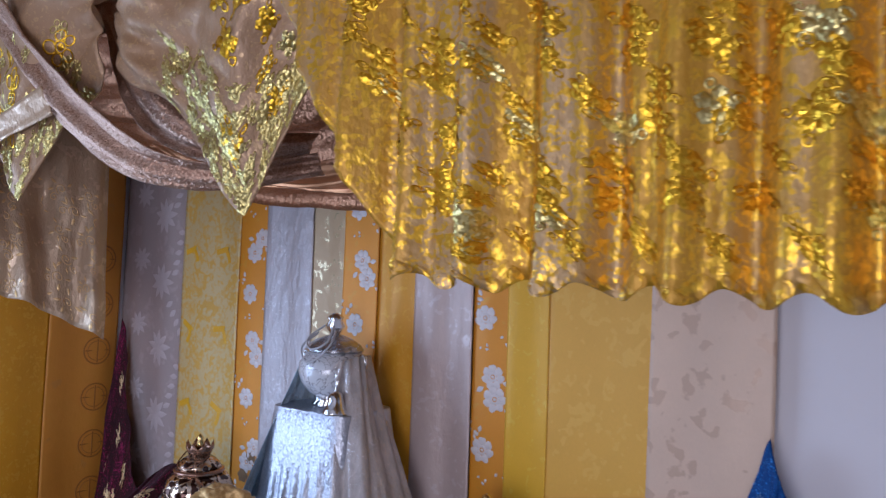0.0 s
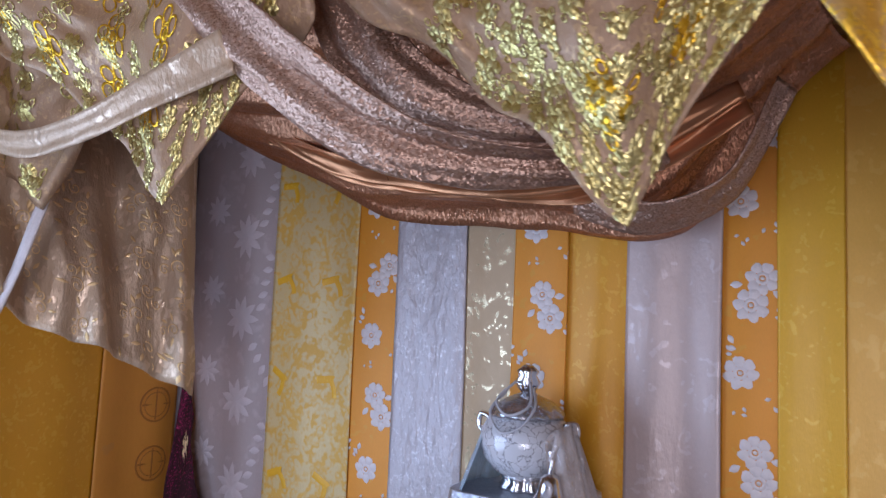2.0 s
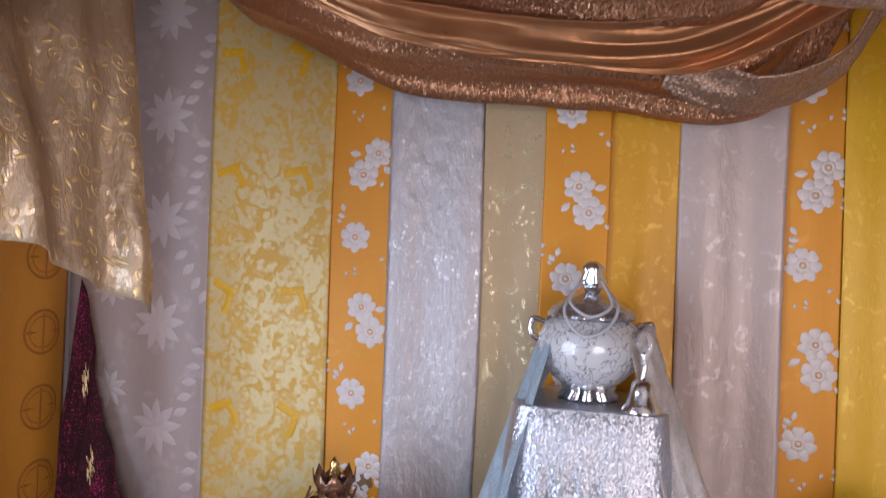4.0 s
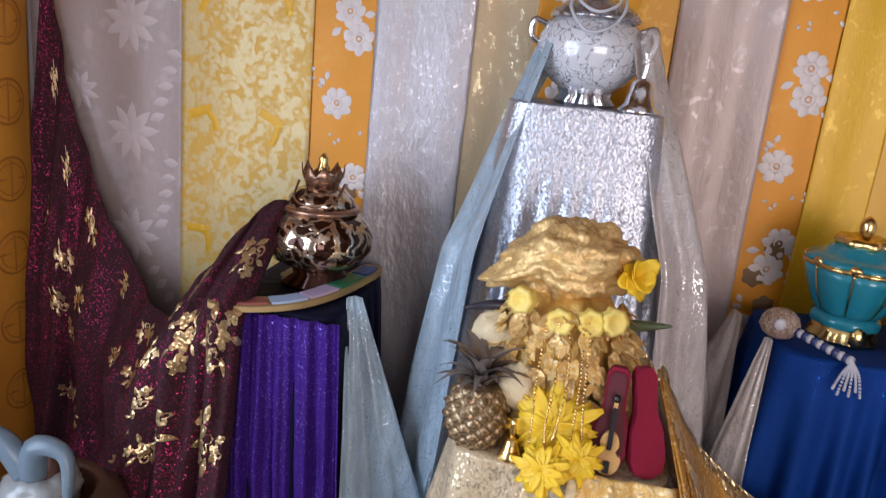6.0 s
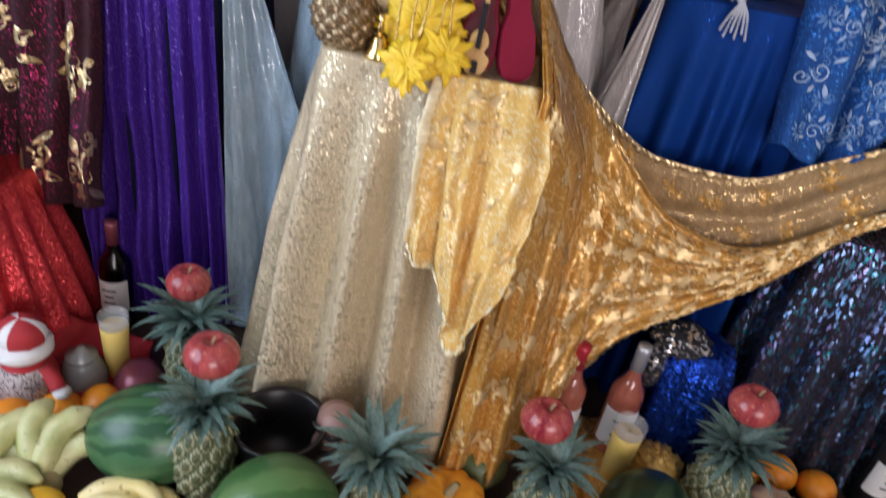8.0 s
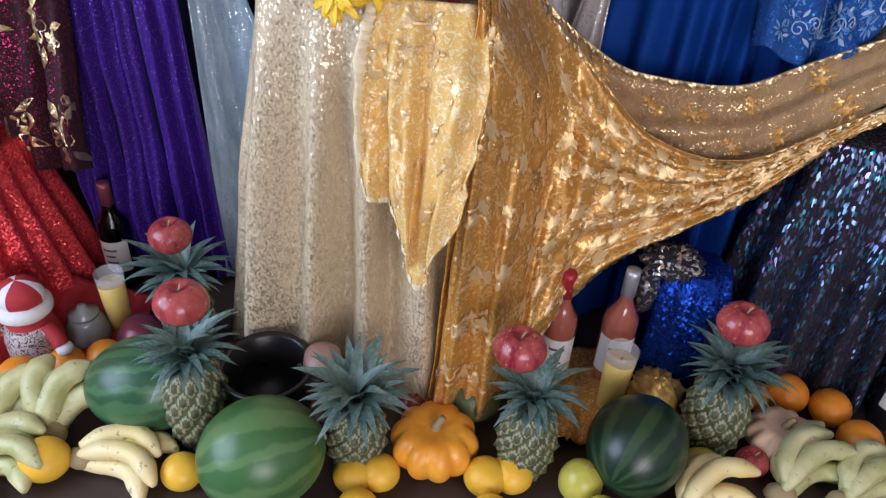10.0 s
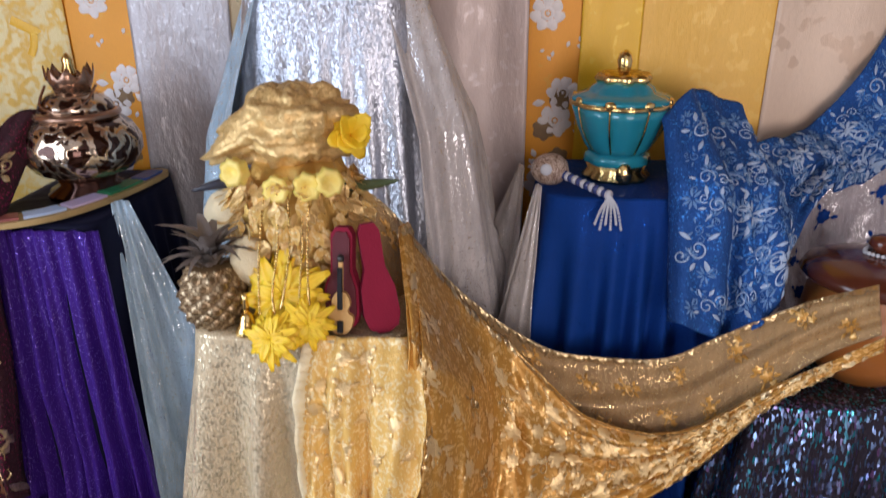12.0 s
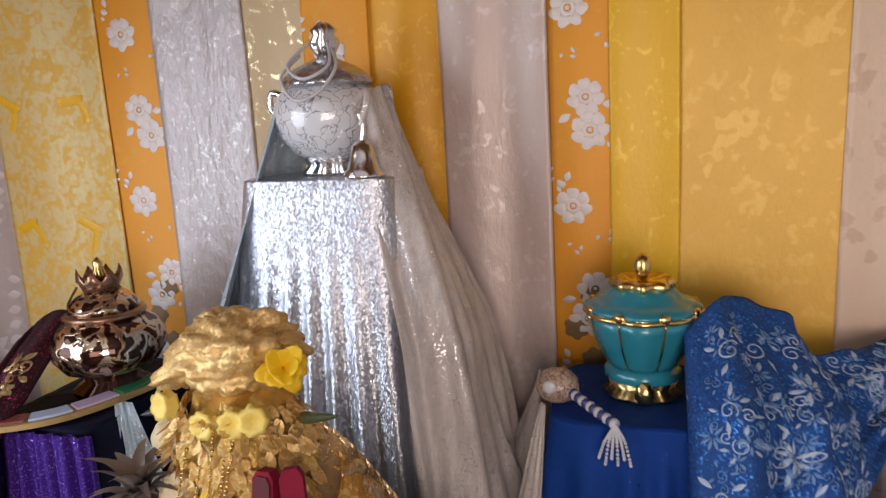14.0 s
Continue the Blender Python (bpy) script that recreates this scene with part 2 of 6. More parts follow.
M["goldthread"] = sequin("gold_embroidery", (0.80, 0.62, 0.36), (0.50, 0.34, 0.15), 220, 0.5, 0.85, 0.3)
M["redsequin"] = sequin("red_sequins", (0.90, 0.09, 0.10), (0.60, 0.02, 0.03), 240, 0.5, 0.55, 0.36, crush=0.4)
M["bluesequin"] = sequin("blue_sequins", (0.015, 0.08, 0.52), (0.008, 0.03, 0.24), 190, 0.6, 0.85, 0.24, crush=0.6)
M["iridescent"] = sequin("black_iridescent_sequins", (0.01, 0.55, 0.70), (0.48, 0.08, 0.44), 230, 0.65, 1.0, 0.3, cloth=(0.012, 0.007, 0.018), cover=0.32, stretch=(1, 1, 0.3), third=(0.15, 0.06, 0.21))
M["bluelace"] = sequin("blue_lace", (0.03, 0.22, 0.62), (0.01, 0.10, 0.38), 300, 0.5, 0.6, 0.36, cloth=(0.004, 0.066, 0.27), cover=0.13, crush=0.6)
M["bluepale"] = plain("mid_blue_embroidery", (0.12, 0.26, 0.52), 0.5, 0.1, 0.25, 80, 0.6, 300)
M["whitethread"] = plain("pale_blue_embroidery", (0.40, 0.52, 0.70), 0.5, 0.15, 0.2, 80, 0.6, 300)
M["goldsheer"] = tulle("sheer_gold_lace", (0.42, 0.25, 0.10), 0.86, (0.85, 0.62, 0.3))
M["mauvepale"] = plain("pale_mauve_thread", (0.60, 0.53, 0.53), 0.42, 0.1, 0.12, 40, 0.5, 300)
M["tulle_silver"] = tulle("silver_tulle", (0.74, 0.68, 0.65), 0.6)
M["tulle_blue"] = tulle("ice_blue_tulle", (0.44, 0.60, 0.72), 0.8)
M["tulle_grey"] = tulle("pearl_grey_tulle", (0.68, 0.63, 0.60), 0.78)
M["tulle_lilac"] = tulle("lilac_floral_net", (0.50, 0.44, 0.46), 0.8)

# ---- building helpers ----


def part(name, bm, material, parent=None, label="", smooth=True, thick=0.0):
    """Links a bmesh as one mesh object under a thing."""
    me = bpy.data.meshes.new(name)
    if smooth:
        for f in bm.faces:
            f.smooth = True
    bm.to_mesh(me)
    bm.free()
    for mm in material if isinstance(material, (list, tuple)) else [material]:
        me.materials.append(mm)
    ob = new(name, me)
    if parent:
        ob.parent = parent
    if label:
        ob["label"] = label
    if thick:
        mod = ob.modifiers.new("thickness", "SOLIDIFY")
        mod.thickness, mod.offset = thick, 0
    return ob


def empty(name, label, category, group="", at=(0, 0, 0)):
    ob = new(name)
    ob.location = at
    ob.empty_display_size = 0.05
    return tagged(ob, label, category, group)


def box(x0, x1, y0, y1, z0, z1, bevel=0.0):
    bm = bmesh.new()
    bmesh.ops.create_cube(bm, size=1)
    for v in bm.verts:
        v.co = Vector(((x0 + x1) / 2 + v.co.x * (x1 - x0), (y0 + y1) / 2 + v.co.y * (y1 - y0), (z0 + z1) / 2 + v.co.z * (z1 - z0)))
    if bevel:
        bmesh.ops.bevel(bm, geom=bm.edges[:], offset=bevel, segments=2, affect="EDGES")
    return bm


def sheet(f, nu, nv):
    """A grid of cloth from a function of u and v, both 0 to 1."""
    bm = bmesh.new()
    rows = [[bm.verts.new(f(i / nu, j / nv)) for i in range(nu + 1)] for j in range(nv + 1)]
    for j in range(nv):
        for i in range(nu):
            bm.faces.new((rows[j][i], rows[j][i + 1], rows[j + 1][i + 1], rows[j + 1][i]))
    return bm


def spline(points):
    """A smooth curve through points, as a function of 0 to 1."""
    p = [Vector(q) for q in points]

    def at(t):
        t = max(0.0, min(1.0, t)) * (len(p) - 1)
        i = min(int(t), len(p) - 2)
        t -= i
        a, b, c, d = p[max(i - 1, 0)], p[i], p[i + 1], p[min(i + 2, len(p) - 1)]
        return 0.5 * (2 * b + (c - a) * t + (2 * a - 5 * b + 4 * c - d) * t * t + (3 * b - a - 3 * c + d) * t**3)

    return at


def draped(top, bottom, folds=9.0, amp=0.02, seed=0.0, sag=0.0, lift=0.35, mid=None, midv=0.4, rolls=0.0, roll_from=0.0):
    """Cloth that hangs from one curve to another, by way of a third if given, with folds that deepen downwards.
    rolls: folds that run along the length, from the share roll_from of it onwards."""
    a, b = spline(top), spline(bottom)
    m = spline(mid) if mid else None

    def base(u, v):
        if not m:
            return a(u).lerp(b(u), v)
        p, q, r = a(u), m(u), b(u)
        if v < midv:
            s = v / midv
            d0, d1 = (q - p), ((r - p) * midv)
        else:
            s = (v - midv) / (1 - midv)
            p, q, d0, d1 = q, r, (r - p) * (1 - midv), (r - q)
        h = s * s * (3 - 2 * s)
        return p.lerp(q, s).lerp(p + (q - p) * h * 0.5 + (p.lerp(q, s) - p) * 0.5, 0.35)

    def f(u, v):
        p = base(u, v)
        along = (base(min(1, u + 0.02), v) - base(max(0, u - 0.02), v)).normalized()
        down = (b(u) - a(u)).normalized()
        n = along.cross(down)
        n = n.normalized() if n.length > 1e-4 else Vector((0, -1, 0))
        if n.y > 0:
            n = -n
        w = math.sin(u * folds * 6.283 + seed + 0.8 * math.sin(v * 3 + seed)) + 0.5 * math.sin(u * folds * 2.3 * 6.283 + 2 * seed + v)
        k = 0.0
        if rolls:
            k = max(0.0, min(1.0, (u - roll_from) / 0.15))
            r = math.sin(v * rolls * 6.283 + seed + 2.5 * u + 0.6 * math.sin(u * 7)) + 0.5 * math.sin(v * rolls * 2.2 * 6.283 + 5 * u)
            w = w * (1 - 0.75 * k) + r * k
        w += 1.1 * noise.noise(Vector((u * 5, v * 4, seed))) + 0.5 * noise.noise(Vector((u * 14, v * 9, seed)))
        p = p + n * amp * w * max(lift + (1 - lift) * v, k * 0.8)
        p.z -= sag * math.sin(math.pi * u) * math.sin(math.pi * v)
        return p

    return f


def embroider(bm, f, u0, v0, shapes, size, off=0.003, turn=0.0, face=(0, -1, 0)):
    """Lays flat stitched shapes, in metres, on the cloth f round the place u0, v0."""
    e = 0.01
    pu = (f(min(1, u0 + e), v0) - f(max(0, u0 - e), v0)) / (min(1, u0 + e) - max(0, u0 - e))
    pv = (f(u0, min(1, v0 + e)) - f(u0, max(0, v0 - e))) / (min(1, v0 + e) - max(0, v0 - e))
    lu, lv = max(pu.length, 0.02), max(pv.length, 0.02)
    ct, st = math.cos(turn), math.sin(turn)

    def put(a, b, h=0.0):
        a, b = (a * ct - b * st) * size, (a * st + b * ct) * size
        u, v = u0 + a / lu, v0 + b / lv
        if not (0 <= u <= 1 and 0 <= v <= 1):
            u, v = min(1, max(0, u)), min(1, max(0, v))
        p = f(u, v)
        n = (f(min(1, u + e), v) - f(max(0, u - e), v)).cross(f(u, min(1, v + e)) - f(u, max(0, v - e)))
        n = n.normalized() if n.length > 1e-9 else Vector(face)
        if n.dot(Vector(face)) < 0:
            n = -n
        return p + n * (off + h)

    for kind, pts, w in shapes:
        if kind == "line":
            prev = None
            for k, (a, b) in enumerate(pts):
                a0, b0 = pts[max(k - 1, 0)]
                a1, b1 = pts[min(k + 1, len(pts) - 1)]
                d = math.hypot(a1 - a0, b1 - b0) or 1
                na, nb = -(b1 - b0) / d * w / 2, (a1 - a0) / d * w / 2
                cur = (bm.verts.new(put(a + na, b + nb)), bm.verts.new(put(a, b, 0.002)), bm.verts.new(put(a - na, b - nb)))
                if prev:
                    bm.faces.new((prev[0], prev[1], cur[1], cur[0]))
                    bm.faces.new((prev[1], prev[2], cur[2], cur[1]))
                prev = cur
        else:
            mid = bm.verts.new(put(sum(p[0] for p in pts) / len(pts), sum(p[1] for p in pts) / len(pts), 0.003))
            ring = [bm.verts.new(put(a, b)) for a, b in pts]
            for k in range(len(ring)):
                bm.faces.new((mid, ring[k], ring[(k + 1) % len(ring)]))


def spiral(cx, cy, r, turns=1.4, flip=1, start=0.0, n=16, w=0.1):
    return ("line", [(cx + r * (1 - 0.8 * k / n) * math.cos(start + flip * turns * 6.283 * k / n), cy + r * (1 - 0.8 * k / n) * math.sin(start + flip * turns * 6.283 * k / n)) for k in range(n + 1)], w)


def leaf(cx, cy, length, width, ang, n=6):
    pts = []
    for k in range(n + 1):
        t = k / n
        pts.append((t * length, width * math.sin(math.pi * t) * 0.5))
    for k in range(n - 1, 0, -1):
        t = k / n
        pts.append((t * length, -width * math.sin(math.pi * t) * 0.5))
    c, s = math.cos(ang), math.sin(ang)
    return ("fill", [(cx + a * c - b * s, cy + a * s + b * c) for a, b in pts], 0)


def flower(cx, cy, r, petals=6, deep=0.25, n=30, start=0.0):
    return ("fill", [(cx + r * (1 - deep + deep * abs(math.cos(petals * 0.5 * (a + start)))) * math.cos(a), cy + r * (1 - deep + deep * abs(math.cos(petals * 0.5 * (a + start)))) * math.sin(a)) for a in (6.283 * k / n for k in range(n))], 0)


def ring(cx, cy, r, w=0.1, n=14):
    return ("line", [(cx + r * math.cos(6.283 * k / n), cy + r * math.sin(6.283 * k / n)) for k in range(n + 1)], w)


SCROLL = [spiral(0, 0, 0.6, 1.3, 1, 0.3), spiral(0.9, 0.7, 0.45, 1.2, -1, 3.4), leaf(0.5, -0.4, 0.9, 0.3, -0.4), leaf(-0.5, 0.5, 0.8, 0.28, 2.2), leaf(-0.4, -0.6, 0.7, 0.25, 3.9), leaf(0.0, 0.8, 0.7, 0.26, 1.2)]
LOOPS = [ring(0, 0, 0.30), ring(0.55, 0.2, 0.30), ring(-0.5, 0.25, 0.30), ring(0.3, -0.5, 0.28), ring(-0.3, -0.5, 0.28), ring(0.05, 0.6, 0.28), flower(0, 0, 0.2)]
BLOOM = [flower(0, 0, 0.75, 7, 0.3), leaf(0.7, 0.2, 0.8, 0.4, 0.4), leaf(-0.6, 0.4, 0.8, 0.4, 2.5), leaf(-0.2, -0.7, 0.7, 0.35, 4.4)]
PATCH = [flower(0.62 * math.cos(a), 0.62 * math.sin(a), 0.42, 5, 0.3, 15) for a in (0.3, 1.5, 2.8, 4.1, 5.3)] + [flower(0, 0, 0.35, 6, 0.3, 15), ring(1.05, 0.5, 0.25, 0.14), ring(-1.0, -0.5, 0.22, 0.14), spiral(0.3, -1.1, 0.3, 1.2, 1, 1.0, 12, 0.12)]
FAN = [leaf(0.15 * math.cos(a), 0.15 * math.sin(a), 0.95, 0.3, a) for a in (0.2, 0.9, 1.6, 2.3, 3.0, 4.2, 5.2)] + [spiral(0.2, -0.9, 0.4, 1.2, 1, 1.0)]


SPRAY = [flower(0.0, 0.0, 0.55, 5, 0.45, 20), flower(0.1, 0.85, 0.42, 5, 0.5, 18, 0.6), flower(-0.25, -0.85, 0.45, 5, 0.5, 18, 1.1), leaf(0.4, 0.2, 0.75, 0.32, 0.5), leaf(-0.4, 0.3, 0.75, 0.30, 2.6), leaf(-0.5, -0.5, 0.65, 0.28, 3.6), leaf(0.2, -0.6, 0.75, 0.30, -0.6), spiral(0.5, -0.35, 0.35, 1.1, -1, 2.0, 12, 0.12)]


def scatter(bm, f, shapes, nu, nv, size, seed, jitter=0.3, skip=0.0, u=(0.06, 0.94), v=(0.06, 0.94)):
    r = random.Random(seed)
    for i in range(nu):
        for j in range(nv):
            if r.random() < skip:
                continue
            a = u[0] + (u[1] - u[0]) * (i + 0.5 + (0.5 if j % 2 else 0) * 0.6 + jitter * (r.random() - 0.5)) / nu
            b = v[0] + (v[1] - v[0]) * (j + 0.5 + jitter * (r.random() - 0.5)) / nv
            embroider(bm, f, min(0.97, a), b, shapes, size * (0.8 + 0.4 * r.random()), turn=r.random() * 6.28)
    return bm


def lathe(profile, n=48, lobes=0, amp=0.0, twist=0.0):
    """A turned body from (radius, height) pairs, lobed if asked."""
    bm = bmesh.new()
    rows = []
    for r, z in profile:
        row = []
        for k in range(n):
            a = 6.283185 * k / n
            rr = r * (1 + amp * abs(math.cos(lobes * 0.5 * a + twist * z)) - amp * 0.5) if lobes else r
            row.append(bm.verts.new((rr * math.cos(a), rr * math.sin(a), z)))
        rows.append(row)
    for a, b in zip(rows, rows[1:]):
        for k in range(n):
            bm.faces.new((a[k], a[(k + 1) % n], b[(k + 1) % n], b[k]))
    for row, flip in ((rows[0], True), (rows[-1], False)):
        bm.faces.new(list(reversed(row)) if flip else row)
    return bm


def tablecloth(x0, x1, y0, y1, ztop, zbot, flare=0.06, folds=26, amp=0.014, seed=0, n=240, steps=26, start=0.0, front=1.0):
    """Cloth over a table: a flat top with a soft edge and a skirt that falls in folds."""
    cx, cy, hx, hy = (x0 + x1) / 2, (y0 + y1) / 2, (x1 - x0) / 2, (y1 - y0) / 2
    per = []
    for k in range(n):
        a = 6.283185 * k / n
        c, s = math.cos(a), math.sin(a)
        e = 6.0
        r = (abs(c / hx) ** e + abs(s / hy) ** e) ** (-1 / e)
        per.append((r * c, r * s, a))
    bm = bmesh.new()
    rows = []
    for sc in (0.02, 0.5, 0.85, 0.97):
        rows.append([bm.verts.new((cx + sc * px, cy + sc * py, ztop + 0.002 * noise.noise(Vector((px * 20, py * 20, seed))))) for px, py, _ in per])
    for j in range(steps + 1):
        t = j / steps
        row = []
        for px, py, a in per:
            nx, ny = px / hx**2, py / hy**2
            d = math.hypot(nx, ny)
            nx, ny = nx / d, ny / d
            grow = max(0.0, min(1.0, (t - start) * 2.2 / (1 - start)))
            w = math.sin(folds * a + seed + 0.7 * math.sin(2 * a + seed) + 0.5 * t) + 0.6 * noise.noise(Vector((px * 9, py * 9 + t * 1.5, seed)))
            out = flare * t + amp * grow * w - 0.006 * (1 - min(1, t * 12))
            row.append(bm.verts.new((cx + px + nx * out, cy + py + ny * (out - flare * t * (1 - front)), ztop - 0.004 - (ztop - zbot - 0.004) * t)))
        rows.append(row)
    for a, b in zip(rows, rows[1:]):
        for k in range(n):
            bm.faces.new((a[k], a[(k + 1) % n], b[(k + 1) % n], b[k]))
    bm.faces.new(list(reversed(rows[0])))
    bmesh.ops.recalc_face_normals(bm, faces=bm.faces[:])
    return bm


def table_thing(name, label, cat, x0, x1, y0, y1, ztop, cloth, clothname="tablecloth", **kw):
    t = empty(name, label, cat, at=((x0 + x1) / 2, (y0 + y1) / 2, 0))
    back = Matrix.Translation(-t.location)
    bm = box(x0 + 0.04, x1 - 0.04, y0 + 0.04, y1 - 0.04, ztop - 0.04, ztop - 0.008, 0.004)
    bm.transform(back)
    part("table_board", bm, M["wood"], t)
    for lx in (x0 + 0.045, x1 - 0.075):
        for ly in (y0 + 0.045, y1 - 0.075):
            bm = box(lx, lx + 0.03, ly, ly + 0.03, 0, ztop - 0.041)
            bm.transform(back)
            part("leg", bm, M["wood"], t)
    bm = tablecloth(x0, x1, y0, y1, ztop, 0.004, **kw)
    bm.transform(back)
    part(clothname, bm, cloth, t)
    return t


M["wood"] = plain("dark_wood", (0.12, 0.07, 0.04), 0.5)

# ---- the room ----


def structure(name, bm, mat, label):
    return tagged(part(name, bm, mat, smooth=False), label, "room", kind="structure")


structure("floor", box(-1.75, 3.6, -4.8, 0.2, -0.12, 0.0), M["floor"], "dark wooden floor under the offering display")
structure("wall_north", box(-1.75, 3.6, 0.03, 0.2, 0.0, 2.6), M["northwall"], "white plaster wall behind the hung fabrics")
structure("wall_east", box(3.4, 3.6, -4.6, 0.03, 0.0, 2.6), M["plaster"], "unseen plaster wall closing the room, greyed to cut bounce")
structure("ceiling", box(-1.75, 3.6, -4.8, 0.2, 2.6, 2.72), M["plaster"], "plain ceiling above the canopy, greyed to cut bounce")
structure("ground", box(-60, 60, -60, 60, -0.5, -0.14), M["earth"], "grassy ground outside the windows")


def wall_with_window(name, along, at0, at1, lo, hi, w0, w1, z0, z1, label):
    bm = bmesh.new()
    cells = [(lo, w0, 0, 2.6), (w1, hi, 0, 2.6), (w0, w1, 0, z0), (w0, w1, z1, 2.6)]
    for a, b, c, d in cells:
        q = box(at0, at1, a, b, c, d) if along == "y" else box(a, b, at0, at1, c, d)
        me = bpy.data.meshes.new("cell")
        q.to_mesh(me)
        q.free()
        bm.from_mesh(me)
        bpy.data.meshes.remove(me)
    structure(name, bm, M["plaster"], label)


wall_with_window("wall_west", "y", -1.75, -1.55, -4.6, 0.03, -2.9, -1.2, 0.45, 2.15, "plaster wall greyed to cut bounce, with a bright window")
# The south wall is unseen; its opening is added to hold the front fill.
wall_with_window("wall_south", "x", -4.8, -4.6, -1.75, 3.6, 0.5, 2.5, 0.45, 2.15, "unseen plaster wall, greyed to cut bounce, with an added fill window")


def window_frame(name, along, at, w0, w1, z0, z1):
    t = tagged(new(name), "white painted window frame with a middle mullion", "window", kind="structure")
    bars = [(w0, w0 + 0.05, z0, z1), (w1 - 0.05, w1, z0, z1), (w0 + 0.05, w1 - 0.05, z0, z0 + 0.05), (w0 + 0.05, w1 - 0.05, z1 - 0.05, z1), ((w0 + w1) / 2 - 0.02, (w0 + w1) / 2 + 0.02, z0 + 0.05, z1 - 0.05)]
    for a, b, c, d in bars:
        part("frame_bar", box(at - 0.02, at + 0.02, a, b, c, d, 0.004) if along == "y" else box(a, b, at - 0.02, at + 0.02, c, d, 0.004), M["frame"], t, smooth=False)


window_frame("window_1", "y", -1.70, -2.9, -1.2, 0.45, 2.15)
# Frame for the added south opening.
window_frame("fill_window", "x", -4.75, 0.5, 2.5, 0.45, 2.15)

# ---- hung fabric panels ----


def panel(name, x0, x1, mat, label, y=-0.01, folds=1.5, amp=0.004, seed=0.0, z0=0.0, z1=2.56):
    t = empty(name, label, "curtain", "fabric panels on the back wall", at=((x0 + x1) / 2, y, z0))

    def f(u, v):
        x = x0 + (x1 - x0) * u
        w = math.sin(u * folds * 6.283 + seed) + 0.4 * noise.noise(Vector((x * 6, v * 3, seed)))
        edge = 0.003 * math.sin(v * 9 + seed) + 0.004 * noise.noise(Vector((v * 4, seed, u)))
        return Vector((x + edge - t.location.x, amp * w, (z1 - z0) * (1 - v)))

    part("cloth", sheet(f, 26, 40), mat, t, thick=0.002)

    return t, f


def place_motifs(t, f, x0, x1, items, mat, z0=0.0, z1=2.56):
    """Woven flowers at (x, z, kind, size)."""
    for x, z, kind, size in items:
        u, v = (x - x0) / (x1 - x0), 1 - (z - z0) / (z1 - z0)
        if 0 < v < 1 and 0 <= u <= 1:
            for shape in kind:
                bm = bmesh.new()
                many = isinstance(shape, list)
                embroider(bm, f, u, v, shape if many else [shape], size, off=0.0025, turn=0.5 * math.sin(x * 40 + z * 7))
                part("woven_flower" if many or len(shape[1]) > 20 else "woven_leaf", bm, mat, t)


def rose(cx=0.0, cy=0.0, r=1.0):
    petals = [flower(cx + 0.66 * r * math.cos(a + cx), cy + 0.66 * r * math.sin(a + cx), 0.36 * r, 3, 0.25, 12, a) for a in (0.2, 1.1, 2.0, 2.9, 3.8, 4.7, 5.6)]
    return [petals + [ring(cx, cy, 0.30 * r, 0.22 * r, 10), flower(cx, cy, 0.14 * r, 5, 0.2, 10)]]


DOUBLE = rose(0.0, 0.75, 0.95) + rose(0.15, -0.8, 0.9) + [leaf(0.8, -0.3, 0.7, 0.4, 0.3), leaf(-0.7, -0.2, 0.7, 0.4, 2.8)]
SINGLE = rose()
BITS = [leaf(0, 0, 0.8, 0.5, 0.5), leaf(0.6, -0.9, 0.8, 0.5, 1.5), leaf(-0.6, -0.7, 0.7, 0.45, 2.4)]


def floral_items(xc, zd, half, period=0.425):
    out = []
    for k in range(-4, 4):
        z = zd + k * period
        out += [(xc + 0.012, z, DOUBLE, 0.046), (xc - 0.022, z + 0.225, SINGLE, 0.043), (xc - half * 0.82, z + 0.285, BITS, 0.030), (xc + half * 0.78, z + 0.15, BITS, 0.022), (xc - half * 0.3, z + 0.125, BITS, 0.018), (xc + half * 0.82, z - 0.06, BITS, 0.024), (xc - half * 0.85, z - 0.155, BITS, 0.020)]
    return out


P = {}
P[0] = panel("fabric_panel", -1.545, -1.085, M["mauve"], "mauve grey damask panel hung flat on the wall", -0.008, 2.2, 0.006, 1)
P[1] = panel("fabric_panel", -1.09, -0.718, M["creamgold"], "cream and gold floral damask panel on the wall", -0.014, 1.2, 0.003, 2)
P[2] = panel("fabric_panel", -0.725, -0.548, M["orange"], "orange fabric panel with woven silver flowers", -0.008, 0.8, 0.002, 3)
P[3] = panel("fabric_panel", -0.555, -0.303, M["silverweave"], "crinkled silver lilac fabric panel on the wall", -0.016, 1.4, 0.004, 4)
P[4] = panel("fabric_panel", -0.308, -0.143, M["beigegold"], "beige gold damask panel with raised leaves", -0.008, 1.0, 0.003, 5)
P[5] = panel("fabric_panel", -0.148, 0.018, M["orange"], "orange fabric panel with woven silver flowers", -0.013, 0.9, 0.002, 6)
P[6] = panel("fabric_panel", 0.013, 0.195, M["marigold"], "deep marigold brocade panel on the wall", -0.008, 1.2, 0.004, 7)
P[7] = panel("fabric_panel", 0.187, 0.433, M["lilac"], "pale lilac damask panel with a middle fold", -0.016, 1.4, 0.006, 2.2)
P[8] = panel("fabric_panel", 0.428, 0.562, M["orange"], "orange fabric panel with woven silver flowers", -0.009, 0.8, 0.002, 9)
P[9] = panel("fabric_panel", 0.557, 0.702, M["yellow"], "bright yellow gold brocade panel on the wall", -0.014, 1.0, 0.002, 10)
P[10] = panel("fabric_panel", 0.696, 1.025, M["honey"], "honey gold damask panel on the wall", -0.009, 1.0, 0.003, 11)
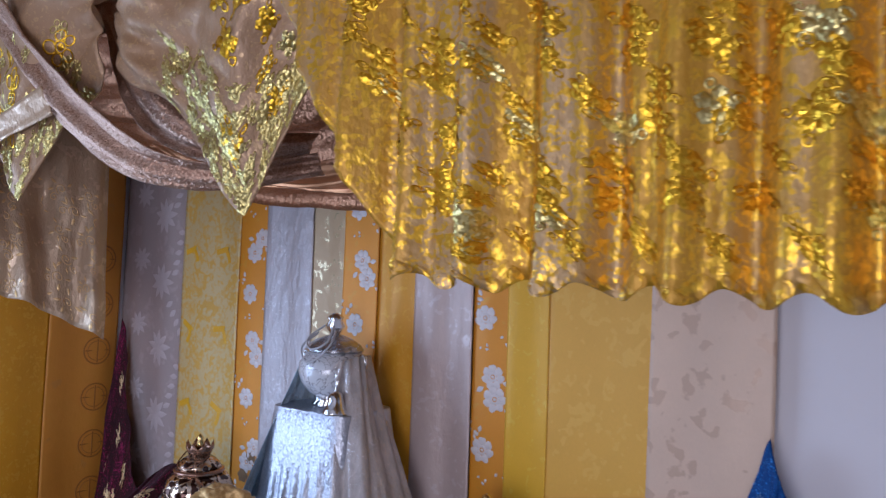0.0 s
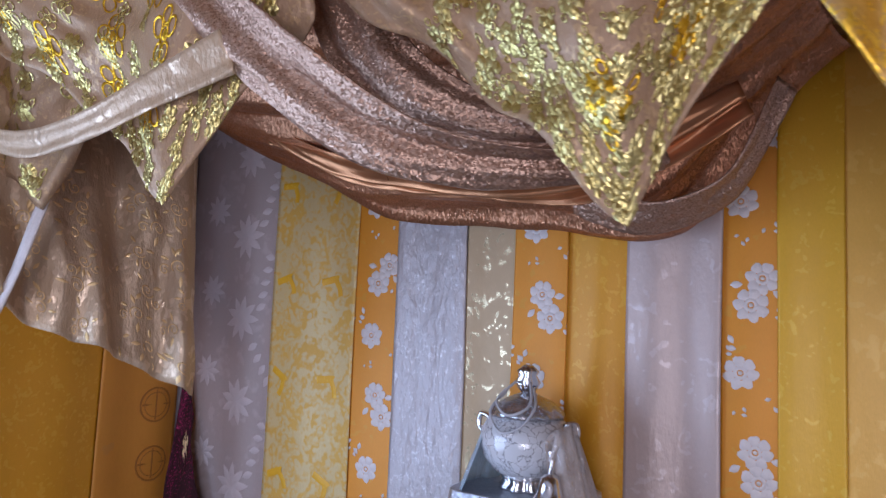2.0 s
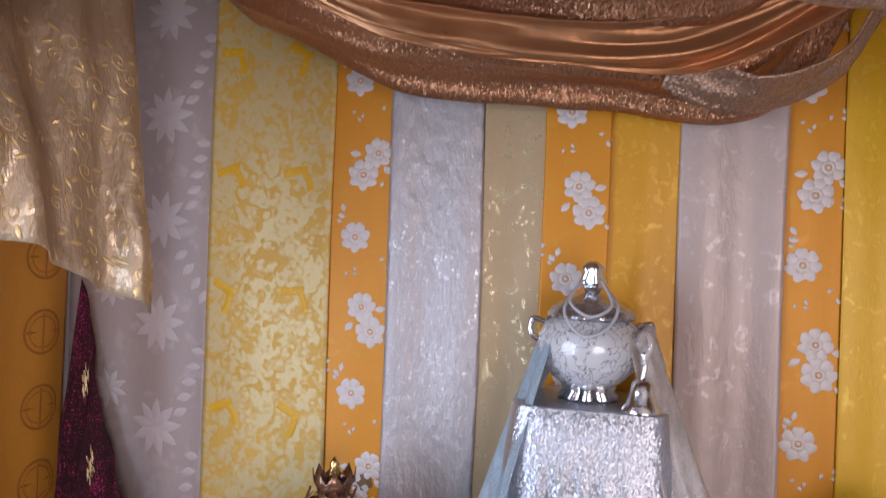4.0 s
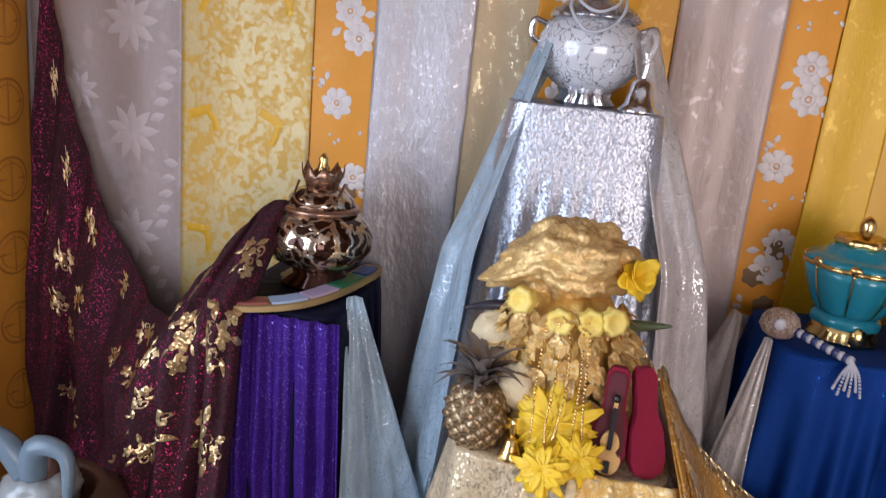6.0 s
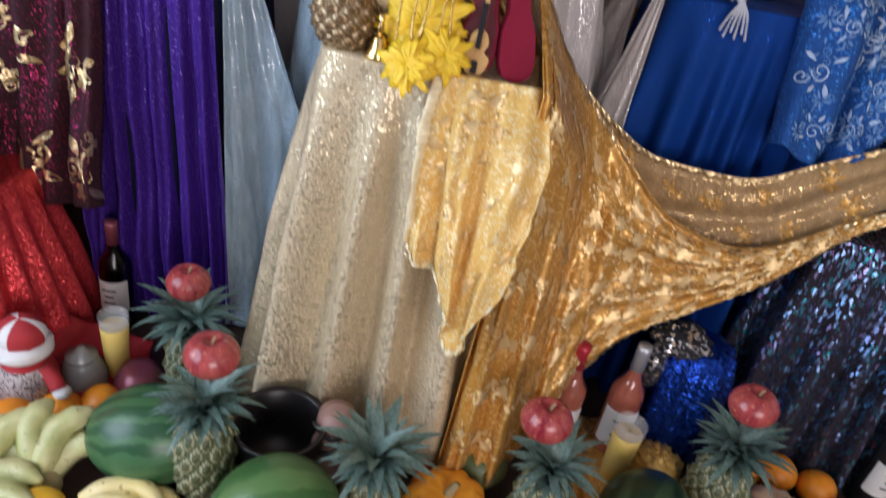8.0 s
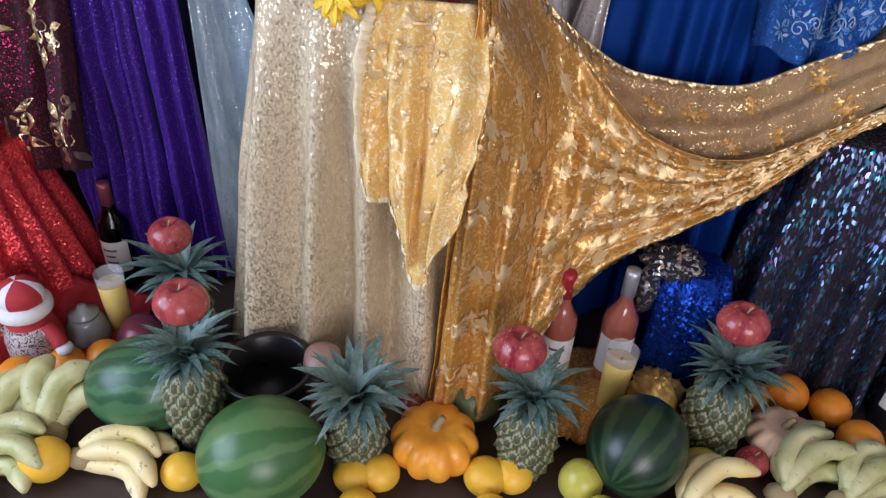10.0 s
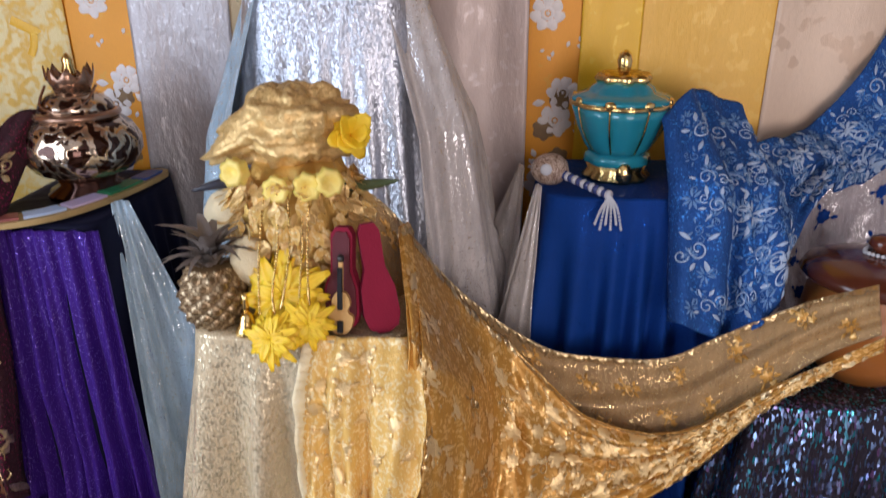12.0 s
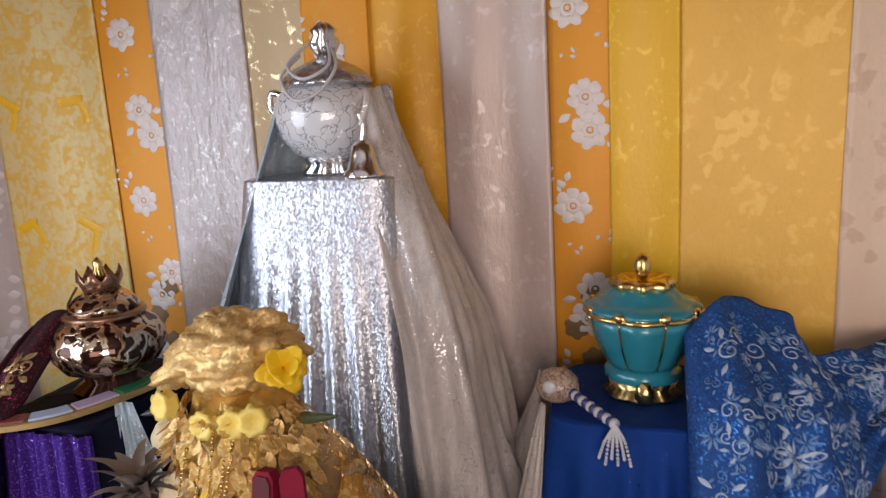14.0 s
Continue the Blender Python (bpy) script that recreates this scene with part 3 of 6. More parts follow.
P[11] = panel("fabric_panel", 1.018, 1.345, M["blush"], "blush beige damask panel with tone flowers", -0.015, 1.3, 0.004, 12)
for k, xc, zd in ((2, -0.628, 1.546), (5, -0.06, 1.884), (8, 0.497, 1.517)):
    t, f = P[k]
    x0, x1 = {2: (-0.725, -0.548), 5: (-0.148, 0.018), 8: (0.428, 0.562)}[k]
    place_motifs(t, f, x0, x1, floral_items(xc, zd, (x1 - x0) / 2), M["petal"])
    # dark lace trim low on the panel
    place_motifs(t, f, x0, x1, [(xc + 0.02 * (-1) ** j, 1.11 - 0.075 * j, LOOPS[-1:], 0.15) for j in range(3)], M["petal_dark"])


t, f = P[0]
POINSETTIA = [leaf(0, 0, 1.0, 0.36, 0.4 + 6.2832 * k / 9) for k in range(9)]
SPRIG = [leaf(0, 0.5 * k, 0.55, 0.3, 2.7 - 0.15 * k) for k in range(-2, 3)]
for j in range(7):
    place_motifs(t, f, -1.545, -1.085, [(-1.24, 0.60 + 0.30 * j, POINSETTIA, 0.085), (-1.115, 0.74 + 0.30 * j, SPRIG, 0.085), (-1.40, 0.70 + 0.30 * j, POINSETTIA, 0.06)], M["mauvepale"])
t, f = P[1]
for j in range(-4, 4):
    for x in (-1.03, -0.825):
        place_motifs(t, f, -1.09, -0.718, [(x, 1.615 + 0.332 * j, [("line", [(-0.5, 0.0), (0.4, 0.02), (0.45, 0.05)], 0.32), ("line", [(0.3, 0.1), (0.42, 0.5), (0.4, 0.85)], 0.26)], 0.075)], M["yellow"])


def west_panel(name, y0, y1, mat, label, x=-1.535, seed=0.0):
    t = empty(name, label, "curtain", "fabric panels on the side wall", at=(x, (y0 + y1) / 2, 0))

    def f(u, v):
        y = y0 + (y1 - y0) * u
        return Vector((0.006 * math.sin(u * 9 + seed) + 0.003 * noise.noise(Vector((y * 6, v * 3, seed))), y - t.location.y + 0.004 * math.sin(v * 8), 2.56 * (1 - v)))

    part("cloth", sheet(f, 24, 36), mat, t, thick=0.002)
    return t, f


wp1 = west_panel("wall_hanging", -0.36, -0.03, M["rust"], "rust orange cloth with embroidered crosses in circles", seed=1)
wp2 = west_panel("wall_hanging", -0.80, -0.35, M["marigold"], "orange gold brocade panel beside the window", -1.53, seed=2)
for j in range(8):
    bm = bmesh.new()
    embroider(bm, wp1[1], 0.70, 0.26 + 0.083 * j, [ring(0, 0, 0.9, 0.10, 24), ring(0, 0, 0.66, 0.05, 20), ("line", [(-0.8, 0), (0.8, 0)], 0.09), ("line", [(0, -0.8), (0, 0.8)], 0.09)], 0.068, face=(1, 0, 0))
    part("stitched_cross", bm, M["rust_dark"], wp1[0])

# ---- canopy ----


def cloth_thing(name, label, cat, f, nu, nv, mat, thick=0.003, group=""):
    t = empty(name, label, cat, group)
    part("cloth", sheet(f, nu, nv), mat, t, thick=thick)
    return t


def stitch(t, name, f, mat, shapes, nu, nv, size, seed, **kw):
    bm = scatter(bmesh.new(), f, shapes, nu, nv, size, seed, **kw)
    return tagged(part(name, bm, mat, t), kind="stuff")


f = draped([(-1.54, -0.01, 2.56), (-0.5, -0.01, 2.56), (0.5, -0.01, 2.56), (2.4, -0.01, 2.56)], [(-1.54, -1.6, 2.57), (-0.5, -1.6, 2.57), (0.5, -1.6, 2.57), (2.4, -1.6, 2.57)], 5, 0.008, 0.5)
cloth_thing("ceiling_cloth", "taupe organza stretched under the ceiling", "drapery", f, 60, 20, M["lacebase"])
# bronze cloth that sags near the back wall
f = draped([(-1.0, -0.95, 2.57), (-0.6, -0.9, 2.57), (-0.2, -0.85, 2.57), (0.2, -0.8, 2.57), (0.6, -0.8, 2.57)],
           [(-0.86, -0.20, 2.30), (-0.55, -0.16, 2.185), (-0.3, -0.12, 2.13), (0.0, -0.09, 2.115), (0.26, -0.08, 2.085), (0.42, -0.08, 2.16), (0.55, -0.10, 2.34), (0.70, -0.12, 2.5)], 2.0, 0.022, 0.4, 0.05, rolls=5)
t = cloth_thing("canopy_swag", "bronze lame swag hung from the ceiling by the wall", "drapery", f, 70, 40, M["bronze"])
f = draped([(-0.72, -0.50, 2.38), (-0.45, -0.46, 2.27), (-0.1, -0.42, 2.22), (0.2, -0.38, 2.24), (0.52, -0.36, 2.36)],
           [(-0.70, -0.46, 2.31), (-0.45, -0.40, 2.195), (-0.1, -0.36, 2.14), (0.2, -0.32, 2.14), (0.54, -0.32, 2.31)], 1.5, 0.016, 1.4, 0.02, rolls=1.6)
cloth_thing("canopy_swag", "copper satin fold tucked under the bronze swag", "drapery", f, 60, 14, M["copper"])
f = draped([(0.15, -0.30, 2.20), (0.32, -0.28, 2.13), (0.48, -0.26, 2.20), (0.58, -0.26, 2.40)],
           [(0.12, -0.24, 2.12), (0.32, -0.20, 2.06), (0.50, -0.20, 2.16), (0.60, -0.22, 2.38)], 1.0, 0.01, 2.4)
cloth_thing("canopy_swag", "rolled bronze hem with a glittering edge", "drapery", f, 40, 12, M["bronzegrey"])


def triangle(tip, left, right, ztop, y, belly=0.06, seed=0.0, folds=2.0):
    """Lace that hangs in a point between two gathered ends."""
    k0 = (tip[0] - left[0]) / (right[0] - left[0])

    def f(u, v):
        x = left[0] + (right[0] - left[0]) * u
        if u < k0:
            s = u / k0
            zb = left[1] + (tip[1] - left[1]) * (s * 0.75 + 0.25 * s * s)
        else:
            s = (1 - u) / (1 - k0)
            zb = right[1] + (tip[1] - right[1]) * (s * 0.75 + 0.25 * s * s)
        z = ztop + (zb - ztop) * v
        w = math.sin(u * folds * 6.283 + seed + v * 1.5) + 1.1 * noise.noise(Vector((u * 4, v * 4, seed))) + 0.7 * noise.noise(Vector((u * 11, v * 9, seed)))
        return Vector((x, y + belly * (v - 0.5) + 0.026 * w, z + 0.012 * v * math.sin(u * 23 + seed)))

    return f


f = triangle((-0.30, 2.035), (-1.05, 2.47), (-0.02, 2.34), 2.58, -1.12, seed=0.5)
t = cloth_thing("lace_swag", "taupe organza lace swag with pale gold flowers", "drapery", f, 60, 30, M["lacebase"], group="lace swags of the canopy")
stitch(t, "gold_flower_work", f, M["greengold"], PATCH, 9, 4, 0.022, 5, v=(0.6, 0.99))
stitch(t, "gold_flower_work", f, M["greengold"], PATCH, 6, 5, 0.019, 11, v=(0.74, 0.99), u=(0.55, 0.88), jitter=0.5)
stitch(t, "gold_flower_work", f, M["greengold"], LOOPS, 7, 3, 0.03, 7, v=(0.2, 0.65), skip=0.3)
stitch(t, "gold_flower_work", f, M["goldleaf"], LOOPS, 5, 3, 0.05, 6, v=(0.2, 0.9), skip=0.3)
f = triangle((0.50, 1.985), (0.02, 2.36), (0.70, 2.31), 2.58, -1.08, seed=2.0)
t = cloth_thing("lace_swag", "taupe organza lace swag with gold sequin flowers", "drapery", f, 60, 34, M["lacebase"], group="lace swags of the canopy")
stitch(t, "gold_flower_work", f, M["greengold"], PATCH, 9, 5, 0.022, 8, v=(0.55, 0.99), u=(0.25, 0.97), skip=0.1)
stitch(t, "gold_flower_work", f, M["greengold"], PATCH, 7, 6, 0.019, 12, v=(0.70, 0.99), u=(0.48, 0.90), jitter=0.5)
stitch(t, "gold_flower_work", f, M["goldleaf"], PATCH, 3, 4, 0.034, 9, v=(0.2, 0.85), u=(0.55, 0.98), skip=0.1)

# twisted scarves in front of the swags
f = draped([(-0.30, -1.20, 2.56), (-0.12, -1.17, 2.38), (0.03, -1.14, 2.26), (0.18, -1.08, 2.15), (0.34, -0.98, 2.11), (0.50, -0.85, 2.14)],
           [(-0.42, -1.16, 2.52), (-0.23, -1.14, 2.33), (-0.09, -1.12, 2.20), (0.10, -1.05, 2.08), (0.30, -0.94, 2.055), (0.48, -0.80, 2.09)], 1.6, 0.012, 0.2, rolls=1.3)
cloth_thing("canopy_scarf", "silver bronze lame scarf twisted across the canopy", "drapery", f, 60, 12, M["bronzegrey"])
f = draped([(-0.02, -1.0, 2.55), (0.05, -0.98, 2.38), (0.14, -0.95, 2.27), (0.28, -0.9, 2.2), (0.45, -0.8, 2.2)],
           [(-0.16, -1.02, 2.55), (-0.08, -1.0, 2.34), (0.02, -0.97, 2.21), (0.18, -0.9, 2.13), (0.4, -0.8, 2.12)], 1.7, 0.012, 3.2, rolls=1.3)
cloth_thing("canopy_scarf", "silver bronze lame scarf twisted across the canopy", "drapery", f, 50, 12, M["bronzegrey"])
f = draped([(-1.25, -1.0, 2.30), (-0.85, -1.08, 2.215), (-0.5, -1.16, 2.20), (-0.28, -1.17, 2.25), (-0.14, -1.16, 2.30)],
           [(-1.25, -0.98, 2.24), (-0.85, -1.06, 2.16), (-0.5, -1.14, 2.15), (-0.28, -1.15, 2.19), (-0.12, -1.14, 2.23)], 0.5, 0.008, 1.0)
cloth_thing("canopy_scarf", "pale copper satin tie gathered to one side", "drapery", f, 50, 8, M["swagcloth"])

# swag over the side wall
f = draped([(-1.35, -1.15, 2.57), (-1.28, -0.85, 2.57), (-1.18, -0.6, 2.57), (-1.08, -0.40, 2.5)],
           [(-1.16, -1.0, 1.86), (-1.09, -0.82, 1.765), (-1.03, -0.62, 1.68), (-0.96, -0.45, 1.58)], 2.4, 0.034, 0.6)
t = cloth_thing("side_swag", "pale copper brocade swag over the side wall", "drapery", f, 60, 40, M["swagcloth"])
stitch(t, "raised_scroll_work", f, M["goldsatin"], SCROLL, 6, 6, 0.035, 13, v=(0.4, 0.98))
f = draped([(-1.02, -0.86, 2.22), (-1.06, -0.90, 2.0), (-1.10, -0.95, 1.80)], [(-1.045, -0.875, 2.22), (-1.085, -0.915, 2.0), (-1.13, -0.965, 1.79)], 1, 0.004)
cloth_thing("swag_trim", "white silver trim along the side swag edge", "trim", f, 30, 3, M["petal"])
f = triangle((-1.05, 2.08), (-1.45, 2.28), (-0.75, 2.45), 2.58, -0.92, seed=4.0)
t = cloth_thing("lace_swag", "taupe organza lace swag with pale gold flowers", "drapery", f, 40, 24, M["lacebase"], group="lace swags of the canopy")
stitch(t, "gold_flower_work", f, M["greengold"], PATCH, 5, 4, 0.036, 15, v=(0.3, 0.97))


# pleated valance of gold lace
def f(u, v):
    z = 2.58 + (1.862 - 2.58) * v
    left = 0.54 + (0.945 - 0.54) * v**1.25
    x = left + (2.35 - left) * u
    w = math.sin(x * 44 + 1.3 * math.sin(x * 7)) + 0.5 * math.sin(x * 97 + 1) + 0.9 * noise.noise(Vector((x * 7, v * 2, 2)))
    zz = z + (0.012 * math.sin(u * 90) - 0.03 * u * (1 - u)) * v
    return Vector((x, -1.10 + 0.028 * w * (0.4 + 0.6 * v), zz))


t = cloth_thing("valance", "pleated gold sequin lace valance of the canopy", "drapery", f, 260, 30, M["valance"])
stitch(t, "gold_flower_work", f, M["goldleaf"], LOOPS + PATCH, 13, 12, 0.030, 21, skip=0.05, jitter=0.22)
stitch(t, "gold_flower_work", f, M["greengold"], PATCH, 9, 5, 0.030, 22, skip=0.35, jitter=0.6)
bm = bmesh.new()
for k in range(44):
    embroider(bm, f, (k + 0.5) / 44, 0.985, [flower(0, 0, 1, 5, 0.2, 16), ring(0, 0, 0.6, 0.2)], 0.017)
tagged(part("scalloped_hem", bm, M["valance"], t), kind="stuff")

# ---- draped tables ----
silver_table = table_thing("draped_pedestal", "tall pedestal covered in silver sequin cloth", "table", -0.178, 0.168, -0.338, -0.055, 1.42, M["silver"], flare=0.16, folds=23, amp=0.02, seed=1.0, start=0.10)
purple_table = table_thing("draped_table", "table under a dark navy velvet cloth", "table", -0.735, -0.455, -0.505, -0.06, 0.93, M["navy"], flare=0.05, folds=18, amp=0.01, seed=2.0)
gold_table = table_thing("draped_table", "table covered in champagne sequin cloth", "table", -0.165, 0.215, -0.84, -0.50, 0.865, M["champagne"], flare=0.135, folds=14, amp=0.034, seed=3.3, front=0.15)
blue_table = table_thing("draped_table", "table under royal blue velvet cloth", "table", 0.455, 0.93, -0.415, -0.07, 0.975, M["royal"], flare=0.07, folds=20, amp=0.03, seed=4.0)
dark_table = table_thing("draped_table", "low table in black iridescent sequin cloth", "table", 0.86, 1.50, -0.60, -0.12, 0.60, M["iridescent"], flare=0.08, folds=24, amp=0.03, seed=5.0)
red_table = table_thing("draped_table", "low table covered in bright red sequin cloth", "table", -1.12, -0.775, -0.93, -0.60, 0.43, M["redsequin"], flare=0.09, folds=20, amp=0.014, seed=6.0)

f = draped([(-0.742, -0.512, 0.925), (-0.6, -0.520, 0.928), (-0.449, -0.512, 0.925)], [(-0.72, -0.565, 0.02), (-0.56, -0.575, 0.02), (-0.385, -0.555, 0.02)], 7, 0.028, 0.7, lift=0.2)
cloth_thing("table_drape", "purple velvet cloth hung before a table", "drapery", f, 110, 40, M["purple"])

# net cloths pinned to the tables
f = draped([(-0.468, -0.415, 0.955), (-0.452, -0.405, 0.958), (-0.436, -0.398, 0.955)], [(-0.40, -0.56, 0.02), (-0.30, -0.50, 0.05), (-0.20, -0.42, 0.35)], 1.3, 0.018, 0.5, lift=0.15)
cloth_thing("net_drape", "ice blue glitter tulle pinned at a table corner", "drapery", f, 50, 40, M["tulle_blue"], 0.001)
f = draped([(-0.06, -0.10, 1.585), (-0.11, -0.19, 1.60), (-0.085, -0.27, 1.575)], [(-0.36, -0.20, 0.05), (-0.40, -0.34, 0.03), (-0.27, -0.47, 0.03)], 2.0, 0.016, 1.5, lift=0.3, mid=[(-0.24, -0.14, 1.10), (-0.275, -0.30, 1.08), (-0.185, -0.425, 1.10)], midv=0.33)
cloth_thing("net_drape", "ice blue glitter tulle falling beside the pedestal", "drapery", f, 50, 60, M["tulle_blue"], 0.001)
f = draped([(0.07, -0.27, 1.575), (0.115, -0.20, 1.60), (0.06, -0.10, 1.585)], [(0.28, -0.45, 0.03), (0.46, -0.36, 0.03), (0.50, -0.15, 0.03)], 2.6, 0.02, 2.5, lift=0.3, mid=[(0.19, -0.40, 1.10), (0.30, -0.32, 1.10), (0.30, -0.12, 1.10)], midv=0.33)
cloth_thing("net_drape", "silver glitter tulle falling beside the pedestal", "drapery", f, 60, 60, M["tulle_silver"], 0.001)
f = draped([(0.455, -0.352, 0.985), (0.450, -0.345, 0.988), (0.443, -0.335, 0.985)], [(0.415, -0.51, 0.02), (0.30, -0.50, 0.02), (0.22, -0.40, 0.02)], 1.4, 0.012, 0.2, lift=0.1)
cloth_thing("net_drape", "pearl grey tulle pinned at a table corner", "drapery", f, 30, 40, M["tulle_grey"], 0.001)
f = draped([(0.425, -0.20, 0.98), (0.42, -0.17, 0.985), (0.415, -0.14, 0.98)], [(0.40, -0.42, 0.3), (0.28, -0.34, 0.3), (0.20, -0.12, 0.5)], 1.5, 0.015, 1.2, lift=0.2)
cloth_thing("net_drape", "pearl grey tulle pinned at a table corner", "drapery", f, 30, 40, M["tulle_grey"], 0.001)
f = draped([(1.0, -0.17, 0.93), (1.15, -0.09, 1.0), (1.45, -0.05, 1.2)], [(0.99, -0.34, 0.63), (1.15, -0.20, 0.62), (1.5, -0.10, 0.62)], 3, 0.015, 0.8)
t = cloth_thing("net_drape", "grey lilac net with dark blue flowers", "drapery", f, 50, 30, M["tulle_lilac"], 0.001)
stitch(t, "blue_flower_work", f, M["royal"], BLOOM, 5, 4, 0.022, 31, skip=0.3)

# maroon cloth swept from the corner to the dark tureen
top = [(-1.475, -0.035, 1.62), (-1.40, -0.06, 1.32), (-1.29, -0.09, 1.03), (-1.10, -0.17, 0.80), (-0.95, -0.31, 0.79), (-0.86, -0.42, 0.88), (-0.76, -0.42, 1.03), (-0.685, -0.34, 1.13), (-0.64, -0.29, 1.12)]
mid = [(-1.48, -0.08, 1.10), (-1.42, -0.12, 0.86), (-1.31, -0.16, 0.72), (-1.13, -0.27, 0.60), (-0.99, -0.43, 0.62), (-0.90, -0.54, 0.70), (-0.82, -0.575, 0.84), (-0.73, -0.58, 0.93), (-0.645, -0.57, 0.92)]
bot = [(-1.49, -0.12, 0.02), (-1.42, -0.20, 0.02), (-1.31, -0.24, 0.02), (-1.16, -0.36, 0.06), (-1.02, -0.50, 0.20), (-0.92, -0.60, 0.33), (-0.83, -0.64, 0.34), (-0.74, -0.655, 0.345), (-0.655, -0.64, 0.35)]
f = draped(top, bot, 7.5, 0.032, 0.9, lift=0.25, mid=mid, midv=0.35)
t = cloth_thing("sequin_drape", "maroon sequin velvet swept up from the corner", "drapery", f, 150, 70, M["maroon"])
stitch(t, "gold_scroll_work", f, M["goldthread"], SPRAY, 8, 4, 0.032, 41, skip=0.3, u=(0.03, 0.72), v=(0.05, 0.7))
stitch(t, "gold_scroll_work", f, M["goldthread"], SPRAY, 2, 4, 0.058, 42, u=(0.70, 0.98), v=(0.08, 0.99), jitter=0.25)

# gold lace swept from the gold table to the covered pot: a sheer back fold and a front fall with a glittering hem
t = empty("lace_drape", "old gold lace swept from table to covered pot", "drapery")
top = [(0.085, -0.63, 1.08), (0.16, -0.60, 1.01), (0.25, -0.57, 0.875), (0.36, -0.55, 0.765), (0.47, -0.53, 0.69), (0.58, -0.52, 0.668), (0.71, -0.53, 0.676), (0.82, -0.54, 0.74), (0.96, -0.56, 0.825), (1.06, -0.60, 0.88)]
low = [(0.12, -0.69, 0.90), (0.21, -0.645, 0.82), (0.30, -0.61, 0.68), (0.42, -0.605, 0.58), (0.53, -0.60, 0.52), (0.65, -0.60, 0.52), (0.77, -0.605, 0.56), (0.88, -0.61, 0.645), (0.98, -0.625, 0.745), (1.06, -0.645, 0.80)]
back = draped(top, low, 2.0, 0.008, 1.3, lift=0.5, rolls=1.4, roll_from=0.2)
part("back_fold", sheet(back, 90, 24), M["goldsheer"], t, "sheer brown gold back fold", thick=0.002)
stitch(t, "gold_rose_work", back, M["goldlace"], SPRAY, 9, 2, 0.021, 58, jitter=0.6, skip=0.1)
top = [(0.180, -0.655, 1.00), (0.190, -0.645, 1.00), (0.205, -0.63, 0.97), (0.265, -0.615, 0.87), (0.36, -0.61, 0.765), (0.45, -0.615, 0.675), (0.535, -0.625, 0.605), (0.655, -0.635, 0.566), (0.765, -0.63, 0.584), (0.905, -0.63, 0.68), (1.06, -0.655, 0.80)]
bot = [(0.18, -0.92, 0.06), (0.22, -0.92, 0.05), (0.27, -0.91, 0.05), (0.33, -0.88, 0.07), (0.38, -0.82, 0.15), (0.45, -0.74, 0.26), (0.54, -0.69, 0.335), (0.665, -0.66, 0.422), (0.775, -0.65, 0.515), (0.90, -0.64, 0.655), (1.06, -0.66, 0.775)]


mid = [(0.218, -0.85, 0.872), (0.232, -0.862, 0.868), (0.255, -0.862, 0.84), (0.31, -0.78, 0.74)] + [tuple(a + 0.2 * (b - a) for a, b in zip(p, q)) for p, q in zip(top[4:], bot[4:])]


def swept(top, mid, bot, pleats=6.5, amp=0.02):
    """Cloth whose pleats hang straight at one end and turn into long sagging folds towards the other."""
    a, m, b = spline(top), spline(mid), spline(bot)

    def f(u, v):
        w = u + 0.20 * v * (1 - v) * math.sin(math.pi * min(1.0, u * 1.3))
        w = min(1.0, w)
        p = a(w).lerp(m(w), v / 0.2) if v < 0.2 else m(w).lerp(b(u), (v - 0.2) / 0.8)
        fade = max(0.0, 1 - (u / 0.95) ** 3)
        turn = max(0.0, min(1.0, (u - 0.28) / 0.35))
        fall = math.sin((u + 0.10 * v) * pleats * 6.283 + 0.9 * math.sin(3 * v)) + 0.55 * math.sin(u * pleats * 2.37 * 6.283 + 1.7 + v)
        roll = math.sin(v * 3.1 * 6.283 - 5.0 * u + 0.6 * math.sin(9 * u)) + 0.6 * math.sin(v * 6.3 * 6.283 - 8 * u + 1.0)
        d = fall * (1 - turn) * (0.35 + 0.65 * v) + roll * turn * 0.75
        d += 0.9 * noise.noise(Vector((u * 9, v * 5, 0.3))) + 0.45 * noise.noise(Vector((u * 24, v * 13, 4.0)))
        return p + Vector((-0.15, -1, 0.1)) * amp * d * (0.25 + 0.75 * fade)

    return f


f = swept(top, mid, bot)
part("front_fall", sheet(f, 190, 70), M["goldlace"], t, thick=0.002)
stitch(t, "gold_rose_work", f, M["goldsatin"], BLOOM, 15, 7, 0.025, 51, jitter=0.5)
stitch(t, "gold_spark_work", f, M["goldthread"], [leaf(-0.4, 0, 0.8, 0.4, 0.3)], 26, 11, 0.012, 57, jitter=0.9, skip=0.25)
stitch(t, "gold_leaf_work", f, M["goldthread"], SCROLL, 10, 4, 0.020, 52, jitter=0.6, skip=0.3)
for name, g, v in (("glitter_border", f, 0.012), ("glitter_border", f, 0.985), ("glitter_border", back, 0.02)):
    bm = bmesh.new()
    for k in range(64):
        embroider(bm, g, (k + 0.5) / 64, v, [flower(0, 0, 1, 5, 0.2, 10)], 0.011 + 0.004 * math.sin(k * 2.4))
    tagged(part(name, bm, M["goldthread"], t), kind="stuff")
